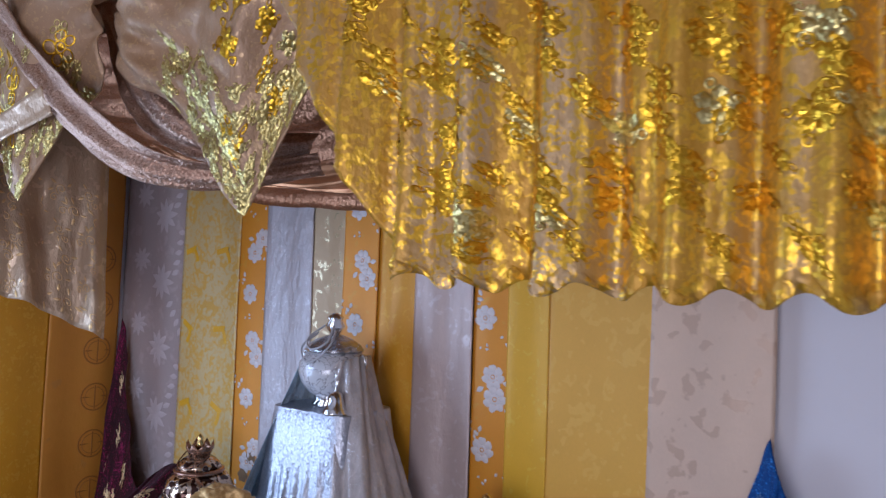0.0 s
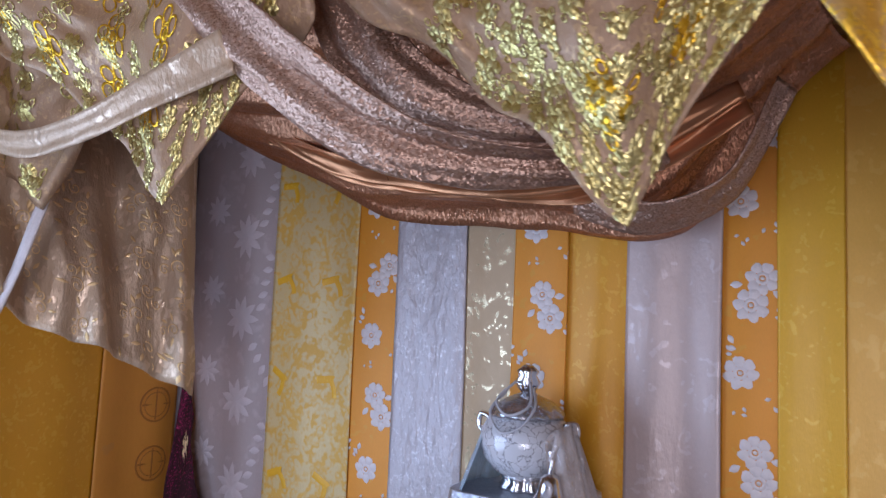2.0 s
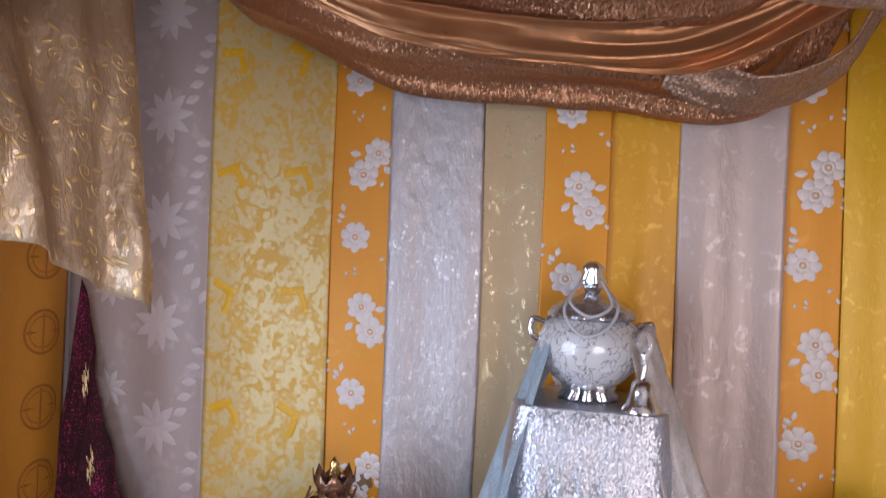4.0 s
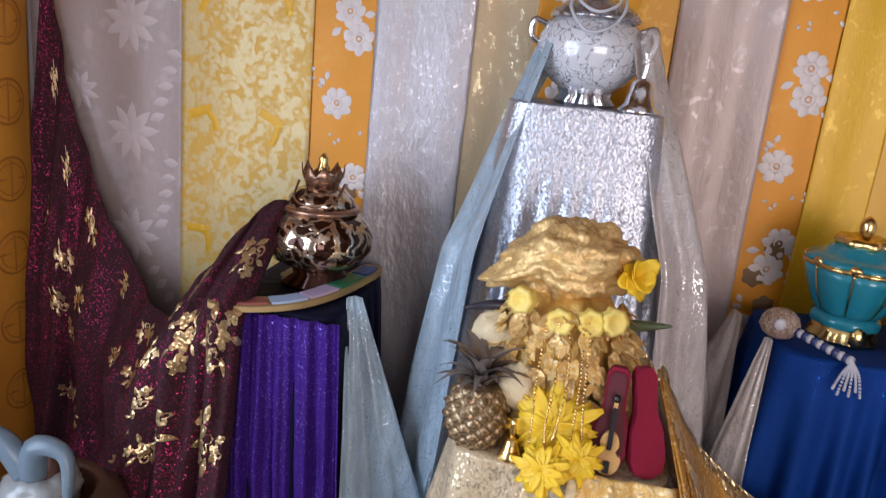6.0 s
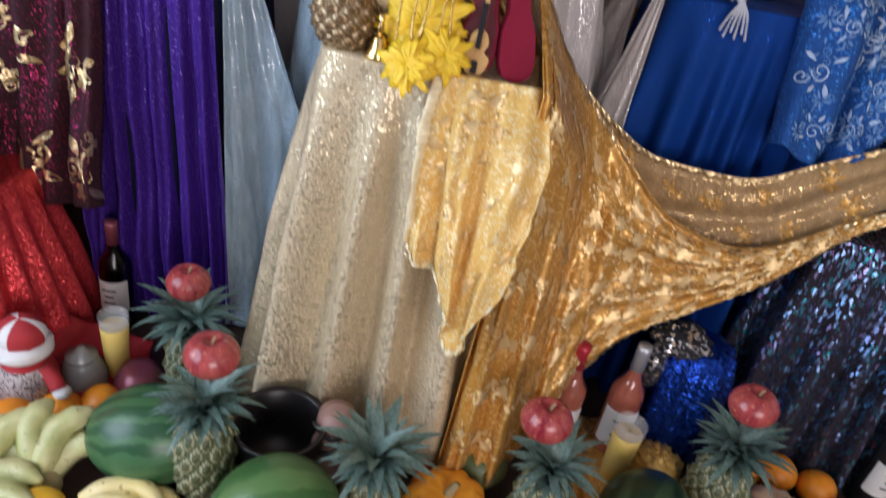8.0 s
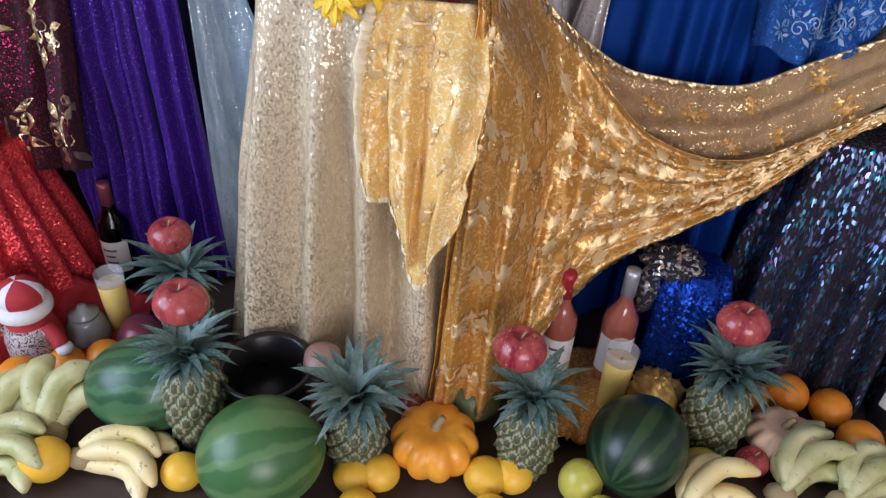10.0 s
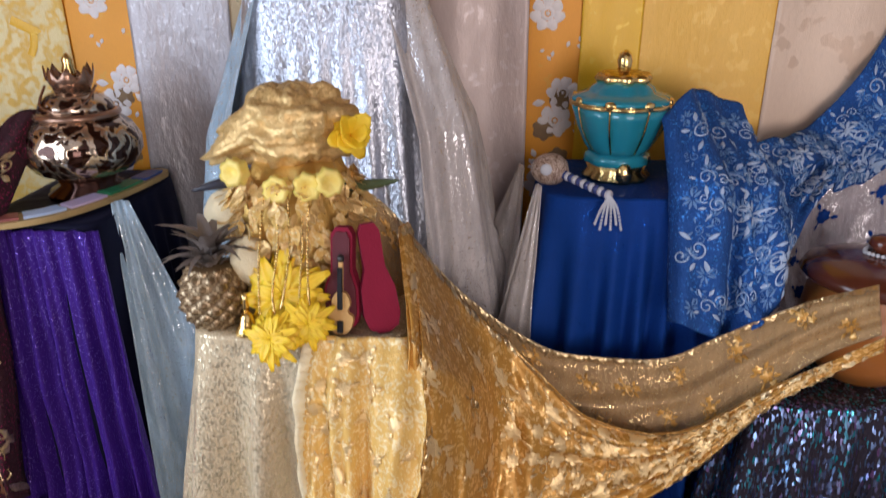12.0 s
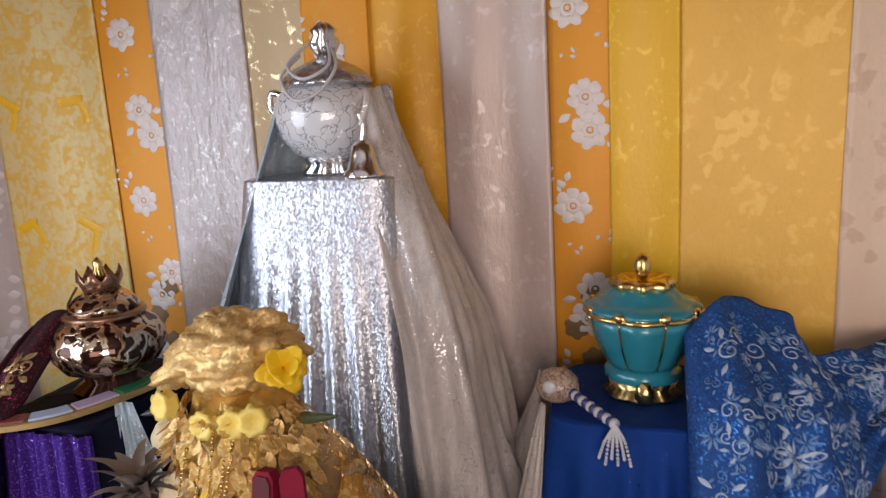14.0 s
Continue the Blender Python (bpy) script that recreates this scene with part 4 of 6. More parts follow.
# runner: a gathered lace end with a scalloped side and a twisted tip
top = [(0.045, -0.832, 0.872), (0.10, -0.838, 0.875), (0.16, -0.838, 0.876), (0.225, -0.832, 0.876)]
mid = [(0.040, -0.888, 0.79), (0.095, -0.902, 0.79), (0.16, -0.915, 0.79), (0.246, -0.93, 0.79)]
bot = [(0.040, -0.915, 0.60), (0.070, -0.925, 0.56), (0.105, -0.94, 0.55), (0.130, -0.955, 0.48), (0.155, -0.965, 0.405), (0.190, -0.97, 0.48), (0.222, -0.97, 0.62)]
f = draped(top, bot, 2.6, 0.020, 0.5, lift=0.25, mid=mid, midv=0.34)
t = cloth_thing("lace_runner", "cream yellow lace runner over the table front", "drapery", f, 70, 50, M["creamlace"], 0.002)
stitch(t, "stitched_scroll_work", f, M["goldsatin"], BLOOM, 4, 7, 0.015, 55, skip=0.2)
bm = bmesh.new()
for k in range(22):
    embroider(bm, f, 0.02, (k + 0.5) / 22, [flower(0, 0, 1, 7, 0.3, 14)], 0.011)
    embroider(bm, f, (k + 0.5) / 22, 0.985, [flower(0, 0, 1, 7, 0.3, 14)], 0.010)
tagged(part("scalloped_hem", bm, M["lemonlace"], t, "pale cream scalloped hem"), kind="stuff")

# blue lace scarf from the wall over the blue tureen
top = [(1.345, -0.035, 1.49), (1.25, -0.05, 1.24), (1.13, -0.07, 1.08), (0.99, -0.15, 1.04), (0.89, -0.21, 1.12), (0.79, -0.25, 1.185), (0.705, -0.31, 1.13)]
mid = [(1.365, -0.045, 1.40), (1.33, -0.09, 1.14), (1.20, -0.13, 1.03), (1.07, -0.20, 0.985), (0.915, -0.40, 1.0), (0.83, -0.435, 1.03), (0.705, -0.435, 1.02)]
bot = [(1.385, -0.06, 1.30), (1.40, -0.12, 1.08), (1.25, -0.16, 0.97), (1.09, -0.25, 0.94), (0.925, -0.48, 0.785), (0.83, -0.545, 0.735), (0.71, -0.52, 0.755)]
f = draped(top, bot, 4.5, 0.032, 0.4, lift=0.4, mid=mid, midv=0.35)
t = cloth_thing("lace_scarf", "royal blue lace scarf with pale scroll embroidery", "drapery", f, 90, 60, M["bluelace"])
stitch(t, "pale_scroll_work", f, M["whitethread"], SCROLL, 9, 5, 0.030, 61, skip=0.05)
stitch(t, "mid_blue_leaf_work", f, M["bluepale"], FAN, 13, 8, 0.018, 63, jitter=0.5, skip=0.15)
stitch(t, "pale_scroll_work", f, M["bluepale"], SCROLL, 11, 6, 0.020, 64, jitter=0.6, skip=0.2)
stitch(t, "pale_flower_work", f, M["whitethread"], FAN, 5, 3, 0.028, 62, skip=0.3)

# ---- glazes, fruit skins and other small materials ----


def glaze(name, ground, mark, scale=30.0, cut=0.45, rough=0.15, metal=0.0, mark_metal=0.8, bump=0.4):
    n = Nodes(name)
    v = n.add("TexVoronoi", Scale=scale)
    v.feature = "DISTANCE_TO_EDGE"
    w = n.noise(scale * 0.5, 3)
    ad = n.add("VectorMath")
    ad.operation = "MULTIPLY_ADD"
    ad.inputs[1].default_value = (0.14, 0.14, 0.14)
    n.link(w.outputs["Color"], ad.inputs[0])
    n.link(n.co.outputs["Object"], ad.inputs[2])
    n.link(ad.outputs[0], v.inputs["Vector"])
    on = n.ramp(v.outputs["Distance"], [(cut * 0.2, (1, 1, 1)), (cut * 0.32, (0, 0, 0))])
    n.set(Base_Color=n.mix(on, n.mix(w.outputs["Fac"], tuple(c * 0.85 for c in ground), ground), mark), Metallic=n.mix(on, (metal,) * 3, (mark_metal,) * 3), Roughness=rough, Coat_Weight=0.3)
    n.bump(on, bump, 0.002)
    return n.m


def skin(name, a, b, scale=20.0, rough=0.35, bump=0.15, fine=160.0, spots=None, stretch=None):
    n = Nodes(name)
    w = n.noise(scale, 4, stretch=stretch)
    g = n.noise(fine, 2)
    c = n.ramp(w.outputs["Fac"], [(0.35, a), (0.65, b)])
    if spots:
        s = n.ramp(g.outputs["Fac"], [(0.62, (0, 0, 0)), (0.68, (1, 1, 1))])
        c = n.mix(s, c, spots)
    info = n.add("ObjectInfo")
    c = n.mix(n.ramp(info.outputs["Random"], [(0, (0, 0, 0)), (1, (0.35,) * 3)]), c, b)
    n.set(Base_Color=c, Roughness=rough, Subsurface_Weight=0.05)
    n.bump(g.outputs["Fac"], bump, 0.0015)
    return n.m


def melon_skin(name, dark, light, bands=9.0):
    n = Nodes(name)
    grad = n.add("TexWave", Scale=bands, Distortion=9.0, Detail=3.0, Detail_Scale=2.0)
    grad.bands_direction = "X"
    sepx = n.add("TexGradient")
    sepx.gradient_type = "RADIAL"
    n.link(n.co.outputs["Object"], sepx.inputs["Vector"])
    comb = n.add("CombineXYZ")
    n.link(sepx.outputs["Fac"], comb.inputs[0])
    w = n.noise(18.0, 3)
    mul = n.add("VectorMath")
    mul.operation = "MULTIPLY_ADD"
    mul.inputs[1].default_value = (0.05, 0.05, 0.05)
    n.link(w.outputs["Color"], mul.inputs[0])
    n.link(comb.outputs[0], mul.inputs[2])
    n.link(mul.outputs[0], grad.inputs["Vector"])
    fine = n.noise(70.0, 3)
    c = n.ramp(grad.outputs["Fac"], [(0.25, light), (0.6, dark)])
    c = n.mix(fine.outputs["Fac"], c, n.mix(0.35, c, dark))
    n.set(Base_Color=c, Roughness=0.32)
    n.bump(fine.outputs["Fac"], 0.1, 0.002)
    return n.m


M["silver_metal"] = plain("polished_silver", (0.78, 0.78, 0.80), 0.16, 1.0, 0.12, 40, 0.25, 120)
M["gold_metal"] = plain("polished_gold", (0.90, 0.64, 0.26), 0.2, 1.0, 0.15, 40, 0.25, 120)
M["white_glaze"] = glaze("white_silver_glaze", (0.76, 0.79, 0.84), (0.55, 0.57, 0.62), 30, 0.12, 0.16, 0.05, 0.6)
M["silver_relief"] = glaze("silver_relief", (0.70, 0.71, 0.75), (0.30, 0.30, 0.33), 60, 0.25, 0.22, 0.9, 0.9, 0.9)
M["brown_glaze"] = glaze("brown_bronze_glaze", (0.055, 0.018, 0.010), (0.70, 0.56, 0.42), 22, 0.42, 0.1, 0.75, 0.9)
M["brown_dark"] = plain("dark_bronze", (0.05, 0.018, 0.012), 0.14, 0.7, 0.3, 20, 0.2)
M["crown_bronze"] = plain("pale_bronze", (0.38, 0.22, 0.15), 0.25, 0.8, 0.2, 30, 0.3)
M["teal"] = plain("teal_glaze", (0.01, 0.26, 0.36), 0.22, 0.1, 0.12, 20, 0.2, 90, Coat_Weight=0.5)
M["clay"] = plain("brown_clay", (0.09, 0.040, 0.028), 0.45, 0.0, 0.25, 14, 0.4)
M["amber"] = plain("amber_clay", (0.45, 0.15, 0.03), 0.35, 0.0, 0.25, 9, 0.3)
M["lidbrown"] = plain("brown_lacquer", (0.12, 0.030, 0.015), 0.18, 0.0, 0.2, 12, 0.1, 90, Coat_Weight=0.5)
M["gourd"] = glaze("beaded_gourd", (0.20, 0.11, 0.07), (0.55, 0.42, 0.34), 70, 0.5, 0.4, 0.0, 0.1)
M["bead_white"] = plain("white_beads", (0.56, 0.58, 0.63), 0.25, 0.0, 0.1, 50)
M["bead_blue"] = plain("dark_blue_beads", (0.04, 0.06, 0.20), 0.25)
M["board"] = plain("straw_board", (0.50, 0.34, 0.14), 0.6, 0.1, 0.25, 40, 0.8, 200)
for nm, col in (("tile_red", (0.30, 0.08, 0.07)), ("tile_sky", (0.45, 0.60, 0.85)), ("tile_lilac", (0.62, 0.50, 0.72)), ("tile_green", (0.02, 0.22, 0.10)), ("tile_blue", (0.02, 0.08, 0.32))):
    M[nm] = plain(nm, col, 0.4, 0.0, 0.1, 40, 0.3, 200)
M["gold_lame"] = sequin("crumpled_gold_lame", (0.82, 0.57, 0.25), (0.60, 0.38, 0.13), 240, 0.35, 0.4, 0.44)
M["gold_fringe"] = plain("gold_fringe", (0.78, 0.50, 0.14), 0.35, 0.5, 0.3, 60, 0.9, 140)
M["fur"] = plain("cream_plush", (0.72, 0.60, 0.38), 0.9, 0.0, 0.15, 30, 0.9, 220)
M["yellow_petal"] = skin("yellow_petals", (0.86, 0.50, 0.01), (0.90, 0.62, 0.03), 30, 0.5)
M["lemon_petal"] = skin("pale_yellow_petals", (0.84, 0.60, 0.10), (0.90, 0.72, 0.22), 30, 0.5)
M["petal_eye"] = plain("flower_eye", (0.66, 0.36, 0.05), 0.8)
M["olive_leaf"] = skin("olive_leaf", (0.05, 0.08, 0.03), (0.10, 0.13, 0.06), 30)
M["black_leaf"] = skin("dark_feather", (0.012, 0.014, 0.02), (0.03, 0.03, 0.045), 30)
M["case_red"] = velvet("burgundy_felt", (0.24, 0.012, 0.035), (0.8, 0.3, 0.4, 1))
M["case_in"] = plain("dark_red_lining", (0.10, 0.008, 0.015), 0.7)
M["violin_wood"] = plain("pale_varnished_wood", (0.62, 0.36, 0.13), 0.3, 0.0, 0.15, 30, 0.2)
M["black"] = plain("black_lacquer", (0.012, 0.011, 0.012), 0.3, 0.0, 0.3, 12, 0.2)
M["bronze_pine"] = plain("antique_gold_paint", (0.20, 0.125, 0.06), 0.4, 0.55, 0.4, 40, 0.4)
M["bronze_leaf"] = plain("antique_bronze_leaf", (0.27, 0.23, 0.21), 0.4, 0.4, 0.3, 40, 0.3)
M["wm_green"] = melon_skin("watermelon_skin", (0.022, 0.085, 0.034), (0.060, 0.16, 0.065), 3.6)
M["wm_pale"] = melon_skin("pale_watermelon_skin", (0.05, 0.14, 0.04), (0.11, 0.22, 0.075), 2.5)
M["wm_dark"] = melon_skin("dark_watermelon_skin", (0.008, 0.030, 0.014), (0.035, 0.075, 0.03), 3.0)
M["pine_skin"] = skin("pineapple_skin", (0.035, 0.055, 0.030), (0.11, 0.12, 0.05), 55, 0.5, 0.5, 150)
M["pine_rim"] = skin("pineapple_eye_rim", (0.20, 0.22, 0.13), (0.36, 0.35, 0.22), 60, 0.55, 0.5, 150)
M["bronze_rim"] = plain("worn_gold_paint", (0.46, 0.34, 0.20), 0.36, 0.6, 0.3, 40, 0.4)
M["pine_leaf"] = skin("pineapple_leaf", (0.045, 0.105, 0.075), (0.17, 0.25, 0.22), 18, 0.38, 0.25, 90, stretch=(1, 1, 0.2))
M["apple"] = skin("red_apple_skin", (0.22, 0.014, 0.026), (0.46, 0.09, 0.08), 14, 0.2, 0.06, 120, (0.50, 0.19, 0.12), stretch=(4, 4, 0.5))
M["orange_skin"] = skin("orange_peel", (0.80, 0.24, 0.01), (0.86, 0.32, 0.02), 10, 0.4, 0.5, 260)
M["yellow_fruit"] = skin("yellow_peel", (0.84, 0.44, 0.02), (0.86, 0.54, 0.05), 10, 0.4, 0.4, 240)
M["pumpkin"] = skin("pumpkin_skin", (0.86, 0.30, 0.015), (0.90, 0.42, 0.04), 12, 0.35, 0.2, 90)
M["wpumpkin"] = skin("peach_pumpkin_skin", (0.72, 0.44, 0.26), (0.80, 0.58, 0.40), 12, 0.45, 0.2, 90)
M["banana"] = skin("banana_peel", (0.80, 0.62, 0.22), (0.86, 0.74, 0.42), 12, 0.45, 0.15, 60, (0.40, 0.27, 0.08))
M["plantain"] = skin("green_plantain_peel", (0.38, 0.40, 0.14), (0.68, 0.64, 0.34), 12, 0.42, 0.15, 60, (0.30, 0.26, 0.10))
M["gourd_green"] = skin("green_gourd_skin", (0.06, 0.10, 0.035), (0.14, 0.17, 0.06), 14, 0.45, 0.2, 80)
M["pear"] = skin("yellow_green_skin", (0.46, 0.44, 0.06), (0.62, 0.54, 0.10), 14, 0.35, 0.2, 120)
M["stem"] = plain("dry_stem", (0.36, 0.28, 0.14), 0.8)
M["bottle_dark"] = glass("dark_green_glass", (0.03, 0.06, 0.04))
M["rose_glass"] = plain("rose_wine_glass", (0.50, 0.14, 0.09), 0.05, 0.0, 0.1, 10, 0.0, Coat_Weight=1.0, Transmission_Weight=0.35)
M["clear_glass"] = plain("clear_glass", (0.9, 0.92, 0.9), 0.05, bump=0.0, Alpha=0.2)
M["label"] = plain("cream_paper", (0.66, 0.64, 0.60), 0.6, 0.0, 0.06, 30, 0.2)
M["label_ink"] = plain("dark_ink", (0.10, 0.09, 0.09), 0.6)
M["foil_red"] = plain("red_foil", (0.46, 0.03, 0.05), 0.35, 0.3)
M["foil_wine"] = plain("wine_foil", (0.22, 0.05, 0.07), 0.35, 0.3)
M["foil_silver"] = plain("silver_foil", (0.52, 0.54, 0.58), 0.35, 0.6)
M["wax"] = skin("yellow_wax", (0.78, 0.55, 0.12), (0.84, 0.64, 0.20), 20, 0.5)
M["doll_red"] = plain("red_cloth", (0.42, 0.025, 0.03), 0.8, 0.0, 0.25, 40, 0.7)
M["doll_white"] = plain("white_plush", (0.72, 0.70, 0.68), 0.9, 0.0, 0.1, 40, 0.9)
M["doll_pattern"] = glaze("dark_patterned_cloth", (0.07, 0.03, 0.03), (0.50, 0.44, 0.42), 60, 0.6, 0.7, 0.0, 0.1)
M["grey_glass"] = plain("grey_ceramic", (0.30, 0.32, 0.32), 0.2, 0.1, 0.3, 30)
M["pink_ceramic"] = plain("pink_ceramic", (0.46, 0.28, 0.24), 0.35, 0.0, 0.25, 25)
M["pattern_bw"] = sequin("black_silver_sequins", (0.75, 0.72, 0.70), (0.40, 0.38, 0.38), 120, 0.7, 0.9, 0.25, cloth=(0.015, 0.014, 0.018), cover=0.4)
M["pale_blue"] = plain("pale_blue_ceramic", (0.14, 0.20, 0.25), 0.3, 0.0, 0.2, 20)


def at(bm, m):
    bm.transform(m)
    return bm


def join(*bms):
    out = bmesh.new()
    for b in bms:
        me = bpy.data.meshes.new("piece")
        b.to_mesh(me)
        b.free()
        out.from_mesh(me)
        bpy.data.meshes.remove(me)
    return out


def ball(r, sx=1, sy=1, sz=1, rough=0.0, seed=0.0, freq=2.0, seg=28):
    bm = bmesh.new()
    bmesh.ops.create_uvsphere(bm, u_segments=seg, v_segments=seg * 2 // 3, radius=1)
    for v in bm.verts:
        d = v.co.normalized()
        k = 1 + rough * (noise.noise(d * freq + Vector((seed, 0, 0))) + 0.5 * noise.noise(d * freq * 2.7 + Vector((0, seed, 0))))
        v.co = Vector((d.x * sx, d.y * sy, d.z * sz)) * r * k
    return bm


def tube(points, radius, n=8, taper=None):
    """A round bar along a smooth curve; taper: radius factors from start to end."""
    c = spline(points)
    steps = max(10, 5 * len(points))
    bm = bmesh.new()
    rows = []
    for k in range(steps + 1):
        t = k / steps
        p = c(t)
        d = (c(min(1, t + 0.02)) - c(max(0, t - 0.02))).normalized()
        a = d.cross(Vector((0.31, 0.2, 0.93))).normalized()
        b = d.cross(a)
        r = radius * (taper(t) if taper else 1)
        rows.append([bm.verts.new(p + (a * math.cos(6.2832 * j / n) + b * math.sin(6.2832 * j / n)) * r) for j in range(n)])
    for x, y in zip(rows, rows[1:]):
        for j in range(n):
            bm.faces.new((x[j], x[(j + 1) % n], y[(j + 1) % n], y[j]))
    bm.faces.new(list(reversed(rows[0])))
    bm.faces.new(rows[-1])
    return bm


def beads(points, r, count, n=8):
    c = spline(points)
    out = []
    for k in range(count):
        b = bmesh.new()
        bmesh.ops.create_uvsphere(b, u_segments=n, v_segments=6, radius=r)
        b.transform(Matrix.Translation(c((k + 0.5) / count)))
        out.append(b)
    return join(*out)


# ---- on the silver pedestal ----
t = empty("silver_tureen", "white and silver lidded tureen on the silver pedestal", "tureen", at=(-0.01, -0.195, 1.421))
part("foot", lathe([(0.060, 0.0), (0.064, 0.006), (0.052, 0.02), (0.058, 0.034)], 48, 8, 0.2), M["silver_metal"], t, "silver scalloped foot")
part("bowl", lathe([(0.052, 0.030), (0.082, 0.048), (0.108, 0.080), (0.119, 0.115), (0.116, 0.145), (0.100, 0.172), (0.086, 0.182)], 64), M["white_glaze"], t)
part("lid", lathe([(0.094, 0.182), (0.097, 0.190), (0.086, 0.205), (0.062, 0.222), (0.034, 0.234), (0.022, 0.240)], 64, 10, 0.06), M["silver_relief"], t, "embossed silver lid")
part("finial", lathe([(0.012, 0.238), (0.022, 0.252), (0.030, 0.268), (0.020, 0.286), (0.026, 0.296), (0.010, 0.312)], 24, 5, 0.3), M["silver_metal"], t, "silver crown finial")
for sx in (-1, 1):
    part("handle", tube([(sx * 0.100, 0, 0.12), (sx * 0.135, 0, 0.14), (sx * 0.132, 0, 0.175), (sx * 0.098, 0, 0.165)], 0.007), M["silver_metal"], t, "silver handle")
part("bead_loop", tube([(-0.04, -0.04, 0.245), (-0.055, -0.10, 0.20), (-0.015, -0.125, 0.155), (0.035, -0.118, 0.17), (0.058, -0.085, 0.215), (0.03, -0.03, 0.255)], 0.0035), M["bead_white"], t, "white bead loop")
part("bead_loop", tube([(-0.02, -0.03, 0.27), (-0.045, -0.085, 0.225), (0.0, -0.115, 0.195), (0.045, -0.09, 0.22), (0.02, -0.03, 0.27)], 0.0035), M["bead_white"], t, "white bead loop")

t = empty("hand_bell", "small silver hand bell with a white ribbon", "bell", at=(0.103, -0.305, 1.421))
part("bell_body", lathe([(0.042, 0.0), (0.043, 0.006), (0.032, 0.02), (0.025, 0.045), (0.022, 0.062), (0.010, 0.072)], 36), M["silver_metal"], t)
part("handle", tube([(0, 0, 0.07), (0.004, 0, 0.10), (-0.002, 0, 0.125)], 0.006), M["silver_metal"], t)
part("ribbon", tube([(0, 0.0, 0.10), (0.015, 0.0, 0.145), (0.004, 0.02, 0.165), (-0.012, 0.0, 0.14)], 0.007), M["tulle_silver"], t, "white tulle ribbon")

# ---- on the navy table ----
t = empty("bronze_tureen", "dark bronze glazed tureen with gold scrolls", "tureen", at=(-0.585, -0.275, 0.932))
part("stand", lathe([(0.085, 0.0), (0.088, 0.012), (0.060, 0.03), (0.066, 0.052)], 48, 8, 0.08), M["brown_dark"], t, "dark lacquered stand")
part("bowl", lathe([(0.066, 0.046), (0.104, 0.064), (0.127, 0.098), (0.128, 0.128), (0.110, 0.162), (0.086, 0.182)], 64, 10, 0.04), M["brown_glaze"], t)
part("rim", lathe([(0.088, 0.180), (0.094, 0.186), (0.092, 0.193), (0.082, 0.197)], 48), M["crown_bronze"], t, "pale bronze rim")
part("lid", lathe([(0.082, 0.196), (0.076, 0.212), (0.058, 0.230), (0.040, 0.240)], 48), M["brown_glaze"], t)
bm = bmesh.new()
vs = []
for k in range(32):
    a = 6.2832 * k / 32
    top = 0.294 if k % 4 == 2 else (0.278 if k % 2 else 0.266)
    vs.append([bm.verts.new((r * math.cos(a), r * math.sin(a), z)) for r, z in ((0.036, 0.238), (0.046, 0.262), (0.050, top))])
for k in range(32):
    a, b = vs[k], vs[(k + 1) % 32]
    for j in (0, 1):
        bm.faces.new((a[j], b[j], b[j + 1], a[j + 1]))
part("crown", bm, M["crown_bronze"], t, "bronze toothed crown", thick=0.002)
part("finial", lathe([(0.010, 0.25), (0.016, 0.280), (0.010, 0.296), (0.013, 0.304), (0.003, 0.318)], 20), M["gold_metal"], t, "gold finial")
part("bead_strand", tube([(-0.05, -0.02, 0.25), (-0.045, -0.06, 0.215), (0.0, -0.08, 0.205), (0.05, -0.05, 0.22), (0.055, 0, 0.25)], 0.003), M["crown_bronze"], t)

t = empty("tile_board", "curved straw board with coloured square tiles", "board")
arc = spline([(-0.735, -0.535, 0.944), (-0.66, -0.525, 0.944), (-0.575, -0.465, 0.944), (-0.52, -0.35, 0.944), (-0.488, -0.20, 0.944), (-0.482, -0.12, 0.944)])


def arc_strip(t0, t1, width, z, thick, n=24, rounded=False):
    bm = bmesh.new()
    rows = []
    for k in range(n + 1):
        s = t0 + (t1 - t0) * k / n
        p, d = arc(s), (arc(min(1, s + 0.02)) - arc(max(0, s - 0.02))).normalized()
        side = Vector((-d.y, d.x, 0))
        w = width * (math.sqrt(max(0.02, 1 - (abs(k / n - 0.5) * 2) ** 10)) if rounded else 1)
        rows.append([bm.verts.new(p + side * w * q + Vector((0, 0, z + h))) for q, h in ((-0.5, 0), (0.5, 0), (0.5, thick), (-0.5, thick))])
    for a, b in zip(rows, rows[1:]):
        for j in range(4):
            bm.faces.new((a[j], a[(j + 1) % 4], b[(j + 1) % 4], b[j]))
    bm.faces.new(rows[0][::-1])
    bm.faces.new(rows[-1])
    return bm


part("board", arc_strip(0, 1, 0.062, -0.006, 0.012, 40, True), M["board"], t, smooth=False)
for k, nm in enumerate(("tile_red", "tile_sky", "tile_lilac", "tile_green", "tile_blue")):
    part("tile", arc_strip(0.16 + 0.15 * k, 0.16 + 0.15 * k + 0.135, 0.040, 0.0065, 0.005, 6), M[nm], t, nm.split("_")[1] + " square tile", smooth=False)

